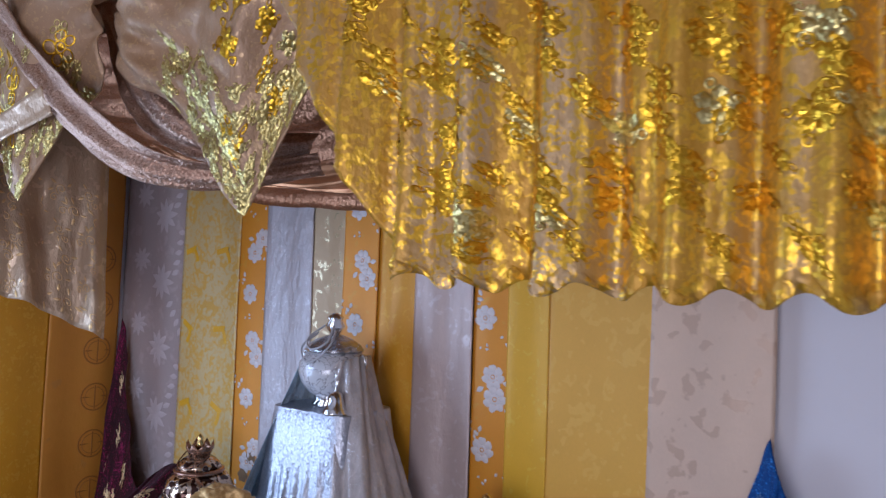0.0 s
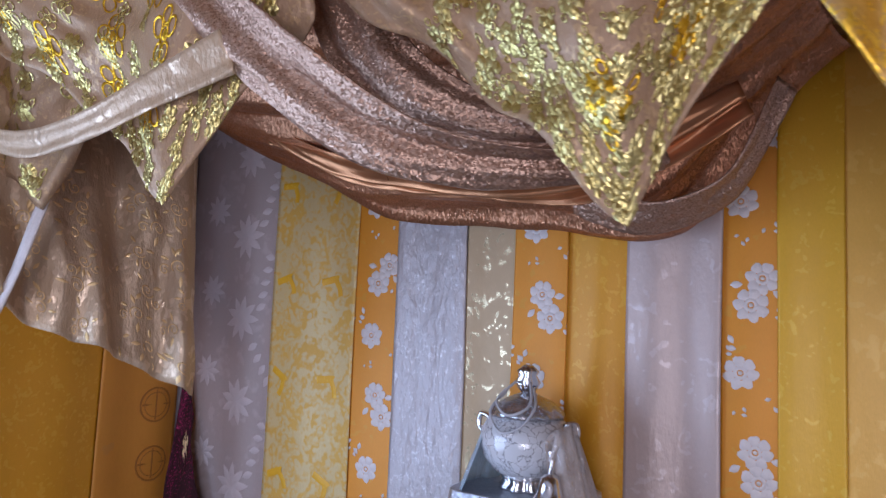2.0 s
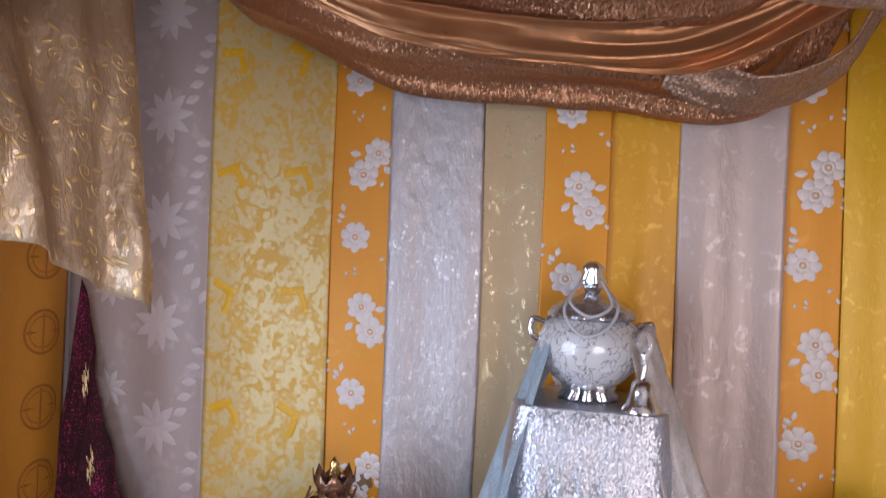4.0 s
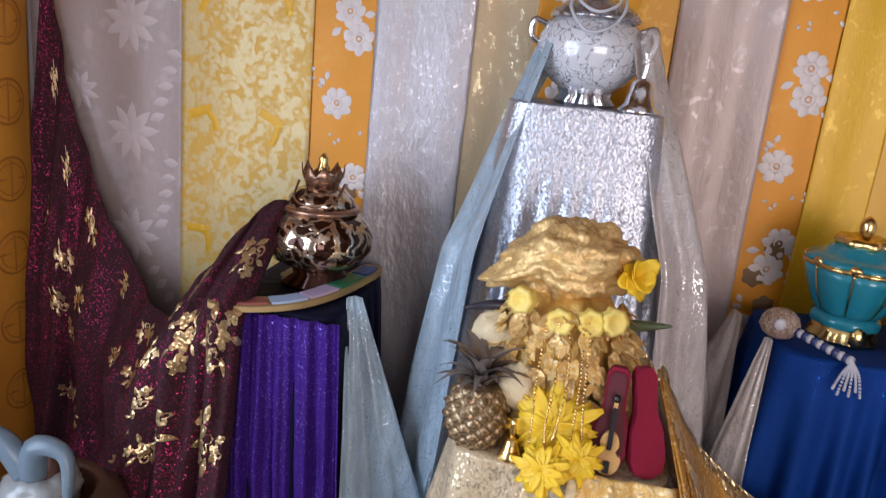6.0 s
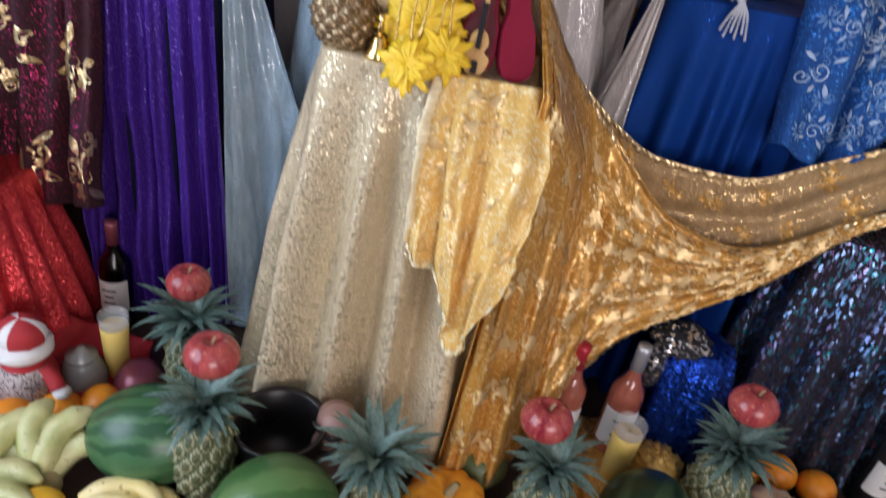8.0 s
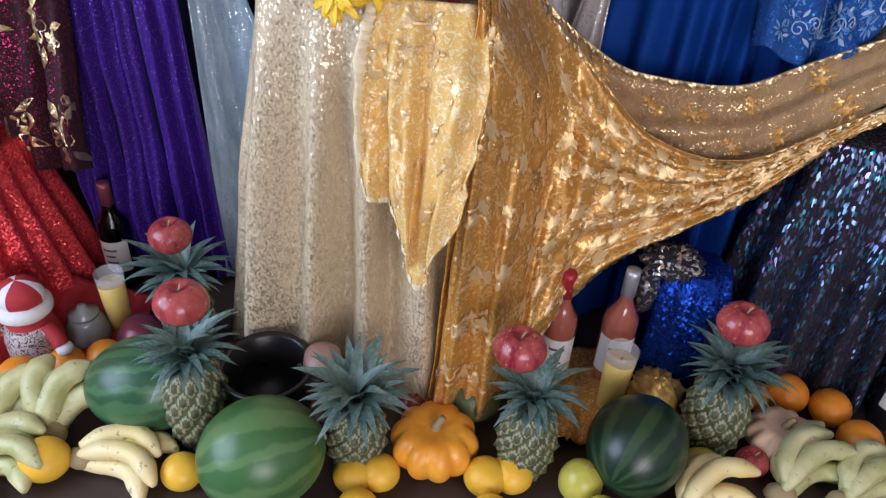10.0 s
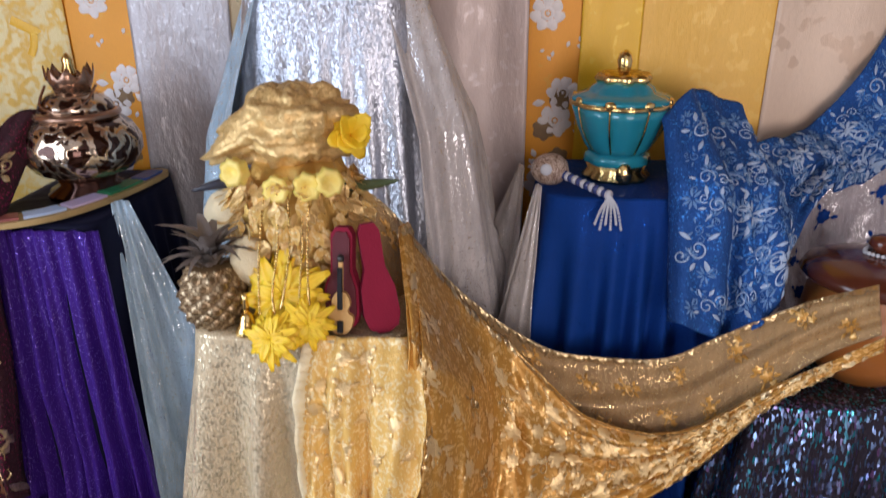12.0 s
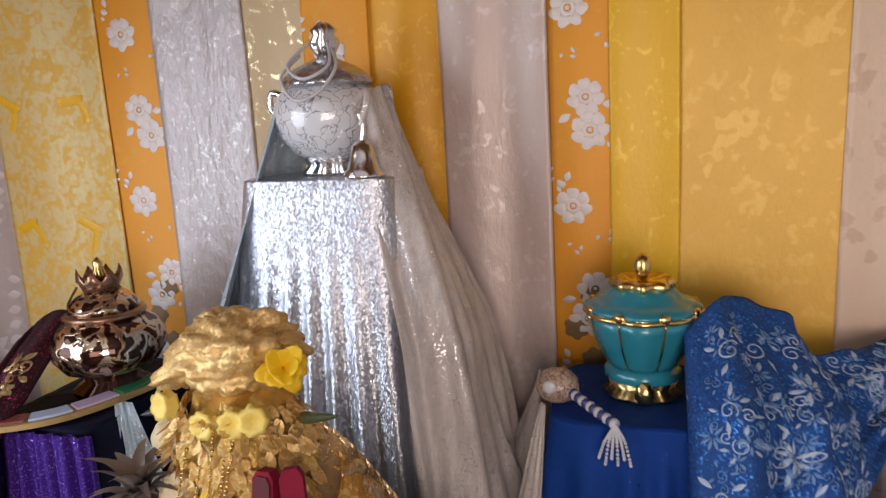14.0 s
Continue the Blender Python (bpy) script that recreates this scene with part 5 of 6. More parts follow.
# ---- on the gold table ----
TOP = 0.867
t = empty("wrapped_vessel", "vessel wrapped in crumpled gold lame and beads", "vessel", at=(0.005, -0.655, TOP))
prof = [(0.08, 0.0), (0.100, 0.03), (0.105, 0.09), (0.103, 0.14), (0.095, 0.18), (0.082, 0.22), (0.07, 0.255)]
bm = lathe(prof, 96)
for v in bm.verts:
    v.co += Vector((v.co.x, v.co.y, 0)).normalized() * 0.018 * (noise.noise(v.co * 28) + 0.6 * noise.noise(v.co * 60))
part("wrapped_body", bm, M["gold_fringe"], t)
bm = ball(0.098, 1.12, 0.92, 0.66, 0.30, 3.0, 2.2, 64)
for v in bm.verts:
    v.co += v.co.normalized() * 0.011 * (noise.noise(v.co * 40) + 0.7 * noise.noise(v.co * 90))
    if v.co.x < -0.045:
        v.co.z -= 0.6 * (-0.045 - v.co.x)
        v.co.x -= 0.35 * (-0.045 - v.co.x)
part("gold_cap", at(bm, Matrix.Translation((-0.005, -0.005, 0.312))), M["gold_lame"], t, "crumpled gold lame cap")
part("fur_collar", at(ball(0.045, 1.2, 0.8, 0.9, 0.15, 5), Matrix.Translation((-0.105, -0.03, 0.165))), M["fur"], t, "cream plush collar")
part("fur_collar", at(ball(0.035, 0.9, 0.7, 1.3, 0.15, 7), Matrix.Translation((-0.065, -0.105, 0.105))), M["fur"], t, "cream plush collar")
for k in range(5):
    x = -0.03 + 0.019 * k + 0.006 * math.sin(3 * k)
    part("bead_strand", beads([(x, -0.10, 0.225), (x * 1.15 + 0.008 * math.sin(k), -0.138, 0.15), (x * 1.1, -0.172, 0.075), (x * 1.1 + 0.006 * math.sin(k * 2), -0.178, 0.005 + 0.025 * (k % 3))], 0.0026, 42), M["gold_metal"], t, "gold bead strand")
rnd = random.Random(77)
tufts = []
for k in range(420):
    a, z = rnd.uniform(-3.3, 0.2), 0.245 - 0.20 * rnd.random() ** 1.3
    size = 0.013 + 0.016 * rnd.random()
    q = sheet(lambda u, v: Vector(((u - 0.5) * size * 0.55 * (0.5 + math.sin(0.3 + v * 2.6)), -0.4 * size * v * v, -size * 1.1 * v + 0.15 * size * math.sin(u * 6))), 3, 4)
    rr = 0.085 + 0.035 * min(1.0, (0.26 - z) / 0.06)
    q.transform(Matrix.Translation((rr * math.cos(a), rr * math.sin(a), z)) @ Matrix.Rotation(a + 1.57 + rnd.uniform(-0.6, 0.6), 4, "Z") @ Matrix.Rotation(rnd.uniform(-0.9, 0.5), 4, "X") @ Matrix.Rotation(rnd.uniform(-0.8, 0.8), 4, "Y"))
    tufts.append(q)
tagged(part("ruffle_work", join(*tufts[::2]), M["gold_lame"], t, "crumpled gold ruffles"), kind="stuff")
tagged(part("ruffle_work", join(*tufts[1::2]), M["creamlace"], t, "cream yellow lace ruffles"), kind="stuff")
for sx, mat, nm in ((-1, "black_leaf", "dark feather tip"), (1, "olive_leaf", "olive green leaf tip")):
    part("side_leaf", tube([(sx * 0.06, 0.0, 0.205), (sx * 0.12, -0.02, 0.214), (sx * 0.180, -0.03, 0.214 + 0.012 * sx)], 0.010, 8, lambda s: math.sin(math.pi * (0.12 + 0.85 * s))), M[mat], t, nm)


def blossom(name, label, place, r, mat, petals=10, tilt=70.0, turn=0.0, layers=2, eye=True, width=0.55, cup=1.0):
    b = empty(name, label, "flower", "yellow flowers on the gold table", at=place)
    b.rotation_euler = (radians(tilt), 0, radians(turn))
    for layer in range(layers):
        for k in range(petals):
            a = 6.2832 * (k + 0.5 * layer) / petals
            lift = (0.25 + 0.35 * layer) * cup + (0.1 + 0.25 * cup) * math.sin(k * 5.1 + layer * 2 + place[0] * 90)
            long = 1 + 0.22 * math.sin(k * 3.7 + layer + place[2] * 70)
            bm = sheet(lambda u, v: Vector(((u - 0.5) * r * width * math.sin(math.pi * min(0.95, 0.12 + 0.78 * v)), r * v * long * (1 - 0.15 * layer), r * (lift * v - 0.35 * v * v + 0.10 * abs(u - 0.5)))), 4, 6)
            bm.transform(Matrix.Rotation(a, 4, "Z"))
            part("petal", bm, mat, b, thick=0.0012)
    if eye:
        part("flower_eye", at(ball(r * 0.16, 1, 1, 0.6, 0.1, 1, 6, 14), Matrix.Translation((0, 0, r * 0.12))), M["petal_eye"], b)
    return b


blossom("daisy", "large yellow silk daisy leaning on the gold vessel", (0.004, -0.806, 0.930), 0.074, M["yellow_petal"], 18, 80, -8, 3, False, width=0.34, cup=0.2)
blossom("daisy", "large yellow silk daisy hanging over the table edge", (0.052, -0.846, 0.902), 0.042, M["yellow_petal"], 17, 74, 15, 3, False, width=0.34, cup=0.25)
blossom("daisy", "large yellow silk daisy hanging over the table edge", (-0.004, -0.866, 0.884), 0.044, M["yellow_petal"], 17, 66, -15, 3, False, width=0.34, cup=0.25)
blossom("silk_rose", "golden yellow silk rose tucked beside the gold cap", (0.108, -0.70, 1.172), 0.037, M["yellow_petal"], 7, 60, 35, 3, False, width=0.9)
for x, z, k in ((-0.072, 1.110, 0), (-0.005, 1.082, 1), (0.045, 1.088, 2), (0.080, 1.096, 3)):
    b = empty("rosette", "pale yellow ribbon rosette under the gold cap", "flower", "ribbon rosettes", at=(x, -0.752, z + 0.012))
    b.rotation_euler = (radians(80), 0, radians(-20 + 14 * k))
    part("ribbon_ring", lathe([(0.020, -0.012), (0.023, -0.006), (0.017, 0.002), (0.022, 0.010), (0.014, 0.012), (0.006, 0.004)], 20, 7, 0.25), M["lemon_petal"], b)


def crown_leaf(length, width, bend, n=8):
    """A channelled pointed leaf that starts upright and bends outward."""

    def f(u, v):
        w = width * (1 - v) ** 0.7 * (0.75 + 0.5 * v * (1 - v) * 2)
        a = bend * v
        out, up = length * v * math.sin(a * 0.6 + 0.15), length * v * math.cos(a * 0.6 + 0.15)
        return Vector(((u - 0.5) * w, out + abs(u - 0.5) * w * 0.5 * -1, up + 0.0))

    return sheet(f, 4, n)


LEAF_MESHES = {}


def leaf_mesh(key, length, width, bend, mat):
    if key not in LEAF_MESHES:
        bm = crown_leaf(length, width, bend)
        for fc in bm.faces:
            fc.smooth = True
        me = bpy.data.meshes.new("leaf")
        bm.to_mesh(me)
        bm.free()
        me.materials.append(mat)
        LEAF_MESHES[key] = me
    return LEAF_MESHES[key]


def pine_body(r, h, rings=8, around=10, n=80):
    """The fruit with its eyes; the rims of the eyes take the second material."""
    bm = bmesh.new()
    rows, marks = [], []
    steps = rings * 8
    for j in range(steps + 1):
        s = j / steps
        rr = r * (math.sin(math.pi * (0.14 + 0.74 * s)) ** 0.45)
        row, mark = [], []
        for k in range(n):
            a = 6.2832 * k / n
            p, q = around * a / 2 + s * rings * 1.57, around * a / 2 - s * rings * 1.57
            e = abs(math.sin(p) * math.sin(q))
            grow = 0.90 + 0.13 * e**0.55 - 0.03 * max(0.0, e - 0.55) + (0.07 if e > 0.94 else 0.0)
            row.append(bm.verts.new((rr * grow * math.cos(a), rr * grow * math.sin(a), h * s)))
            mark.append(e)
        rows.append(row)
        marks.append(mark)
    for j, (a, b) in enumerate(zip(rows, rows[1:])):
        for k in range(n):
            fc = bm.faces.new((a[k], a[(k + 1) % n], b[(k + 1) % n], b[k]))
            fc.material_index = 1 if 0.22 < marks[j][k] < 0.62 else 0
    bm.faces.new(rows[0][::-1])
    bm.faces.new(rows[-1])
    return bm


def pineapple(label, x, y, z, r, h, crown, count, seed, body_mat, leaf_mat, lean=0.0, turn=0.0, key="green", spread=1.0, rim_mat=None):
    t = empty("pineapple", label, "fruit", "pineapples", at=(x, y, z))
    t.rotation_euler = (radians(lean), 0, radians(turn))
    part("fruit_body", pine_body(r, h), [body_mat, rim_mat or M["pine_rim"]], t)
    rnd = random.Random(seed)
    for k in range(count):
        s = k / count
        a = k * 2.39996
        length = crown * (0.45 + 0.55 * s ** 0.8) * (0.85 + 0.3 * rnd.random())
        kind = k % 3
        me = leaf_mesh((key, kind), 1.0, (0.46, 0.38, 0.30)[kind], (1.2, 0.8, 1.6)[kind], leaf_mat)
        ob = new("leaf", me)
        ob.parent = t
        tilt = (1.10 - 1.05 * s**0.8) * spread + 0.25 * (rnd.random() - 0.5)
        ob.matrix_local = Matrix.Translation((0, 0, h * 0.965 + 0.02 * s)) @ Matrix.Rotation(a, 4, "Z") @ Matrix.Translation((0, r * 0.32 * (1 - s), 0)) @ Matrix.Rotation(-tilt, 4, "X") @ Matrix.Diagonal((length * 0.95, length, length, 1))
    return t


pineapple("antique gold painted pineapple ornament", -0.122, -0.775, TOP, 0.056, 0.105, 0.098, 30, 3, M["bronze_pine"], M["bronze_leaf"], key="bronze", spread=0.66, rim_mat=M["bronze_rim"])
t = empty("hand_bell", "tiny brass hand bell on the gold table", "bell", at=(-0.056, -0.815, TOP))
part("bell_body", lathe([(0.020, 0.0), (0.021, 0.004), (0.014, 0.016), (0.010, 0.032), (0.004, 0.038)], 28), M["gold_metal"], t)
part("handle", lathe([(0.004, 0.036), (0.006, 0.05), (0.004, 0.06), (0.006, 0.07)], 14), M["gold_metal"], t)


def violin_outline(n=60, scale=1.0):
    pts = []
    for k in range(n):
        a = 6.2832 * k / n
        y = -math.cos(a)
        w = (0.60 if y < 0 else 0.48) * (math.sqrt(max(0.0, 1 - y * y)) ** 0.75) - 0.17 * math.exp(-((y - 0.12) / 0.2) ** 2)
        pts.append((max(0.02, w) * (1 if math.sin(a) > 0 else -1) * scale, y * scale))
    return pts


def slab(outline, depth, bevel=0.0):
    bm = bmesh.new()
    lo = [bm.verts.new((x, 0, z)) for x, z in outline]
    hi = [bm.verts.new((x, -depth, z)) for x, z in outline]
    bm.faces.new(lo[::-1])
    bm.faces.new(hi)
    for k in range(len(lo)):
        j = (k + 1) % len(lo)
        bm.faces.new((lo[k], lo[j], hi[j], hi[k]))
    bmesh.ops.recalc_face_normals(bm, faces=bm.faces[:])
    return bm


def case_outline(w0, w1, h):
    pts = [(-w0, w0), (-w0 * 0.8, w0 * 0.3), (-w0 * 0.3, 0), (w0 * 0.3, 0), (w0 * 0.8, w0 * 0.3), (w0, w0), (w0 * 0.92, h * 0.42), (w1, h * 0.6), (w1, h * 0.93), (w1 * 0.6, h), (-w1 * 0.6, h), (-w1, h * 0.93), (-w1, h * 0.6), (-w0 * 0.92, h * 0.42)]
    return pts


t = empty("violin_case", "open burgundy felt violin case standing upright", "case", at=(0.100, -0.785, TOP))
t.rotation_euler = (radians(-10), 0, radians(-6))
part("case_shell", slab(case_outline(0.030, 0.018, 0.172), 0.022), M["case_red"], t, smooth=False)
part("lining", at(slab(case_outline(0.026, 0.014, 0.160), 0.003), Matrix.Translation((0, -0.0225, 0.005))), M["case_in"], t, "dark red lining", smooth=False)
part("lid", at(slab(case_outline(0.030, 0.017, 0.182), 0.022), Matrix.Translation((0.064, 0.004, -0.002)) @ Matrix.Rotation(radians(-10), 4, "Y") @ Matrix.Rotation(radians(25), 4, "Z")), M["case_red"], t, smooth=False)
t = empty("miniature_violin", "miniature pale wooden violin standing in its case", "violin", at=(0.100, -0.813, TOP))
t.rotation_euler = (radians(-10), 0, radians(-6))
part("violin_body", at(slab(violin_outline(60, 0.036), 0.010), Matrix.Translation((0, 0, 0.038))), M["violin_wood"], t, smooth=False)
part("fingerboard", box(-0.004, 0.004, -0.016, -0.011, 0.045, 0.115, 0.001), M["black"], t, "black fingerboard", smooth=False)
part("neck", box(-0.0035, 0.0035, -0.011, -0.004, 0.07, 0.125, 0.001), M["violin_wood"], t, smooth=False)
part("tailpiece", box(-0.005, 0.005, -0.015, -0.0105, 0.006, 0.026, 0.001), M["black"], t, "black tailpiece", smooth=False)
part("scroll", at(ball(0.006, 1, 1, 1.2, 0, 0, 1, 12), Matrix.Translation((0, -0.008, 0.129))), M["black"], t)

# ---- on the blue table ----
BT = 0.977
t = empty("teal_tureen", "teal glazed tureen with gold trim and lid", "tureen", at=(0.630, -0.235, BT))
part("foot", lathe([(0.070, 0.0), (0.074, 0.008), (0.060, 0.020), (0.066, 0.034)], 48, 8, 0.1), M["gold_metal"], t, "gold footed base")
part("lower_band", lathe([(0.064, 0.033), (0.074, 0.040), (0.070, 0.056), (0.062, 0.062)], 48, 8, 0.05), M["teal"], t)
part("bowl", lathe([(0.062, 0.061), (0.074, 0.078), (0.088, 0.110), (0.100, 0.145), (0.106, 0.165)], 64, 8, 0.07), M["teal"], t)
part("rim", lathe([(0.106, 0.164), (0.111, 0.167), (0.110, 0.174), (0.102, 0.176)], 64, 8, 0.07), M["gold_metal"], t, "gold rim")
part("lid", lathe([(0.108, 0.176), (0.106, 0.182), (0.088, 0.190), (0.072, 0.194), (0.066, 0.204), (0.050, 0.216), (0.034, 0.220)], 64, 8, 0.07), M["teal"], t)
for k in range(16):
    a = 6.2832 * k / 16
    part("rim_leaf", at(ball(0.011, 1.2, 0.5, 0.8, 0.2, k, 4, 10), Matrix.Rotation(a, 4, "Z") @ Matrix.Translation((0, -0.106, 0.174 + 0.003 * (k % 2)))), M["gold_metal"], t, "gold leaf on the rim")
part("lid_crown", lathe([(0.050, 0.212), (0.056, 0.222), (0.048, 0.234), (0.020, 0.224)], 40, 8, 0.30), M["gold_metal"], t, "gold leaf crown")
part("finial", lathe([(0.010, 0.220), (0.014, 0.240), (0.017, 0.258), (0.013, 0.272), (0.003, 0.280)], 20), M["gold_metal"], t, "gold finial")
for k in range(8):
    a = 6.2832 * (k + 0.5) / 8
    part("gold_rib", tube([(0.066 * math.cos(a), 0.066 * math.sin(a), 0.066), (0.093 * math.cos(a), 0.093 * math.sin(a), 0.115), (0.107 * math.cos(a), 0.107 * math.sin(a), 0.165)], 0.002, 6), M["gold_metal"], t, "thin gold rib")
part("emblem", at(ball(0.018, 1, 0.5, 1.2, 0.25, 2, 5, 16), Matrix.Translation((0.004, -0.078, 0.026))), M["gold_metal"], t, "gold shell emblem")

t = empty("beaded_rattle", "brown gourd rattle with beaded striped handle", "rattle", at=(0.468, -0.315, BT))
part("gourd", at(ball(0.036, 1.15, 0.95, 0.95, 0.06, 1, 3), Matrix.Translation((0.005, 0, 0.037))), M["gourd"], t)
part("shell", at(ball(0.013, 1, 0.4, 1, 0, 0, 1, 14), Matrix.Translation((-0.006, -0.035, 0.045))), M["bead_white"], t, "white round shell")
hp = spline([(0.035, -0.02, 0.030), (0.075, -0.065, 0.022), (0.118, -0.112, 0.014)])
for k in range(12):
    p = hp((k + 0.5) / 12)
    b = lathe([(0.0085, -0.0055), (0.0105, 0.0), (0.0085, 0.0055)], 12)
    b.transform(Matrix.Translation(p) @ (hp(1) - hp(0)).to_track_quat("Z", "Y").to_matrix().to_4x4())
    part("handle_band", b, M["bead_white" if k % 2 else "bead_blue"], t, "white bead band" if k % 2 else "dark blue bead band")
for k in range(6):
    dx = -0.028 + 0.011 * k
    part("tassel", beads([(0.118, -0.115, 0.014), (0.118 + dx * 0.6, -0.122, -0.012), (0.118 + dx, -0.125, -0.045 - 0.012 * (k % 2))], 0.0032, 14), M["bead_white"], t, "white bead tassel")

# ---- covered pot on the dark table ----
t = empty("covered_pot", "amber clay pot with a brown lacquered lid", "pot", at=(1.15, -0.43, 0.602))
part("pot_body", lathe([(0.075, 0.0), (0.115, 0.05), (0.135, 0.12), (0.128, 0.18), (0.105, 0.205), (0.108, 0.218)], 56), M["amber"], t)
part("lid", lathe([(0.140, 0.218), (0.148, 0.226), (0.138, 0.244), (0.100, 0.260), (0.05, 0.269), (0.022, 0.272)], 56), M["lidbrown"], t)
part("knob", lathe([(0.016, 0.271), (0.020, 0.281), (0.030, 0.294), (0.025, 0.308), (0.008, 0.314)], 28), M["lidbrown"], t)
part("bead_ring", beads([(0.03, -0.02, 0.276), (0.0, -0.034, 0.276), (-0.034, 0, 0.276), (0, 0.034, 0.276), (0.034, 0.0, 0.276)], 0.0045, 26), M["bead_white"], t, "silver bead ring")

# ---- on the red table ----
t = empty("clay_pot", "dark brown clay pot with pale blue horns", "pot", at=(-0.95, -0.765, 0.432))
part("pot_body", lathe([(0.09, 0.0), (0.135, 0.035), (0.150, 0.085), (0.135, 0.13), (0.105, 0.155), (0.10, 0.165), (0.085, 0.150), (0.0800, 0.12)], 56), M["clay"], t)
part("filling", at(ball(0.075, 1, 1, 0.6, 0.2, 4, 4), Matrix.Translation((-0.02, 0, 0.155))), M["grey_glass"], t, "grey stone filling")
part("horn", tube([(-0.03, -0.02, 0.20), (-0.08, -0.03, 0.265), (-0.15, -0.03, 0.265), (-0.175, -0.04, 0.20)], 0.026, 12, lambda s: 1.15 - 0.85 * s), M["pale_blue"], t, "pale blue curved horn")
part("horn", tube([(-0.02, -0.02, 0.20), (0.0, -0.03, 0.265), (0.06, -0.03, 0.255), (0.075, -0.05, 0.17)], 0.026, 12, lambda s: 1.15 - 0.85 * s), M["pale_blue"], t, "pale blue curved horn")
part("nose", lathe([(0.022, 0.17), (0.020, 0.21), (0.010, 0.245), (0.003, 0.252)], 18), M["clay"], t)
part("bead_strand", beads([(-0.09, -0.09, 0.17), (-0.06, -0.15, 0.115), (-0.01, -0.155, 0.12), (0.02, -0.11, 0.17)], 0.006, 24), M["bead_white"], t, "white bead strand")
t = empty("bead_stick", "orange stick with dark bands on red cloth", "stick", at=(-0.815, -0.905, 0.441))
for a, b, nm in ((-0.06, -0.045, "board"), (-0.044, -0.030, "black"), (-0.029, -0.012, "board"), (-0.011, 0.0, "black"), (0.001, 0.055, "orange_skin")):
    part("band", box(a, b, -0.009, 0.009, 0.0, 0.014, 0.003), M[nm], t, smooth=False)

# ---- offering of fruit and bottles on the floor ----


def fruit_ball(name, label, cat, group, x, y, r, mat, sx=1.0, sz=0.95, z=0.0, stem=True, seed=0.0, dent=0.0):
    t = empty(name, label, cat, group, at=(x, y, z))
    bm = ball(r, sx, 1, sz, 0.02, seed, 1.5, 32)
    if dent:
        for v in bm.verts:
            d = math.hypot(v.co.x, v.co.y) / r
            if v.co.z > 0:
                v.co.z -= dent * r * math.exp(-(d / 0.28) ** 2)
            else:
                v.co *= 1 - 0.10 * (-v.co.z / r)
    lo = min(v.co.z for v in bm.verts)
    bm.transform(Matrix.Translation((0, 0, -lo)))
    top = max(v.co.z for v in bm.verts)
    part("flesh", bm, mat, t)
    if stem:
        part("stem", tube([(0, 0, top * (0.86 if dent else 0.97)), (0.003, 0.001, top * 0.99), (0.006, 0.0, top * 1.0 + r * 0.14)], max(0.0022, r * 0.05), 6), M["stem"], t, "dry brown stem")
    return t


def melon(label, x, y, r, sx, mat, turn, seed):
    t = empty("watermelon", label, "fruit", "watermelons", at=(x, y, 0))
    turned = Matrix.Translation((0, 0, r)) @ Matrix.Rotation(radians(turn), 4, "Z") @ Matrix.Rotation(radians(82), 4, "Y")
    rind = part("rind", ball(r, 1, 1, sx, 0.012, seed, 1.2, 48), mat, t)
    rind.matrix_local = turned
    part("stem_scar", at(ball(0.008, 1, 1, 0.5, 0.1, 1, 4, 10), turned @ Matrix.Translation((0, 0, r * sx))), M["stem"], t, "dry brown stem scar")
    return t


def pumpkin(label, x, y, r, h, mat, ribs=10, z=0.0):
    t = empty("pumpkin", label, "pumpkin", "pumpkins", at=(x, y, z))
    prof = []
    for k in range(19):
        a = -1.5 + 3.0 * k / 18
        prof.append((r * max(0.05, math.cos(a)) ** 0.75, h / 2 + h / 2 * math.sin(a) / math.sin(1.5) - h * 0.14 * (math.exp(-((1 - k / 18) / 0.12) ** 2))))
    bm = lathe(prof, 80, ribs, 0.13)
    lo = min(v.co.z for v in bm.verts)
    bm.transform(Matrix.Translation((0, 0, -lo)))
    part("ribbed_skin", bm, mat, t)
    part("stem", tube([(0, 0, h * 0.80), (0.004, 0, h * 0.98), (0.014, 0.004, h * 1.12)], r * 0.12, 8, lambda s: 1.2 - 0.5 * s), M["stem"], t, "dry pale stem")
    return t


melon("striped green watermelon among the fruit", -0.378, -1.005, 0.099, 1.27, M["wm_green"], 8, 1)
melon("large pale green watermelon at the front", -0.095, -1.130, 0.106, 1.12, M["wm_pale"], 24, 2)
melon("dark green striped watermelon", 0.607, -0.965, 0.096, 1.10, M["wm_dark"], 60, 3)
pumpkin("bright orange pumpkin with ribs", 0.212, -1.0, 0.084, 0.112, M["pumpkin"])
pumpkin("pale peach ribbed pumpkin", 0.925, -0.835, 0.070, 0.085, M["wpumpkin"], 12)
fruit_ball("gourd", "dull green round gourd behind the pumpkin", "gourd", "", 0.265, -0.865, 0.060, M["gourd_green"], 1.15, 0.9, seed=2)
for x, y, r in ((-0.672, -1.005, 0.050), (-0.605, -0.948, 0.044), (-0.540, -0.905, 0.042), (0.966, -0.705, 0.046), (1.055, -0.728, 0.044), (1.092, -0.815, 0.046), (0.893, -0.715, 0.034), (1.16, -0.90, 0.042)):
    fruit_ball("orange", "ripe orange on the floor beside other fruit", "fruit", "oranges", x, y, r, M["orange_skin"], seed=x * 9, stem=False)
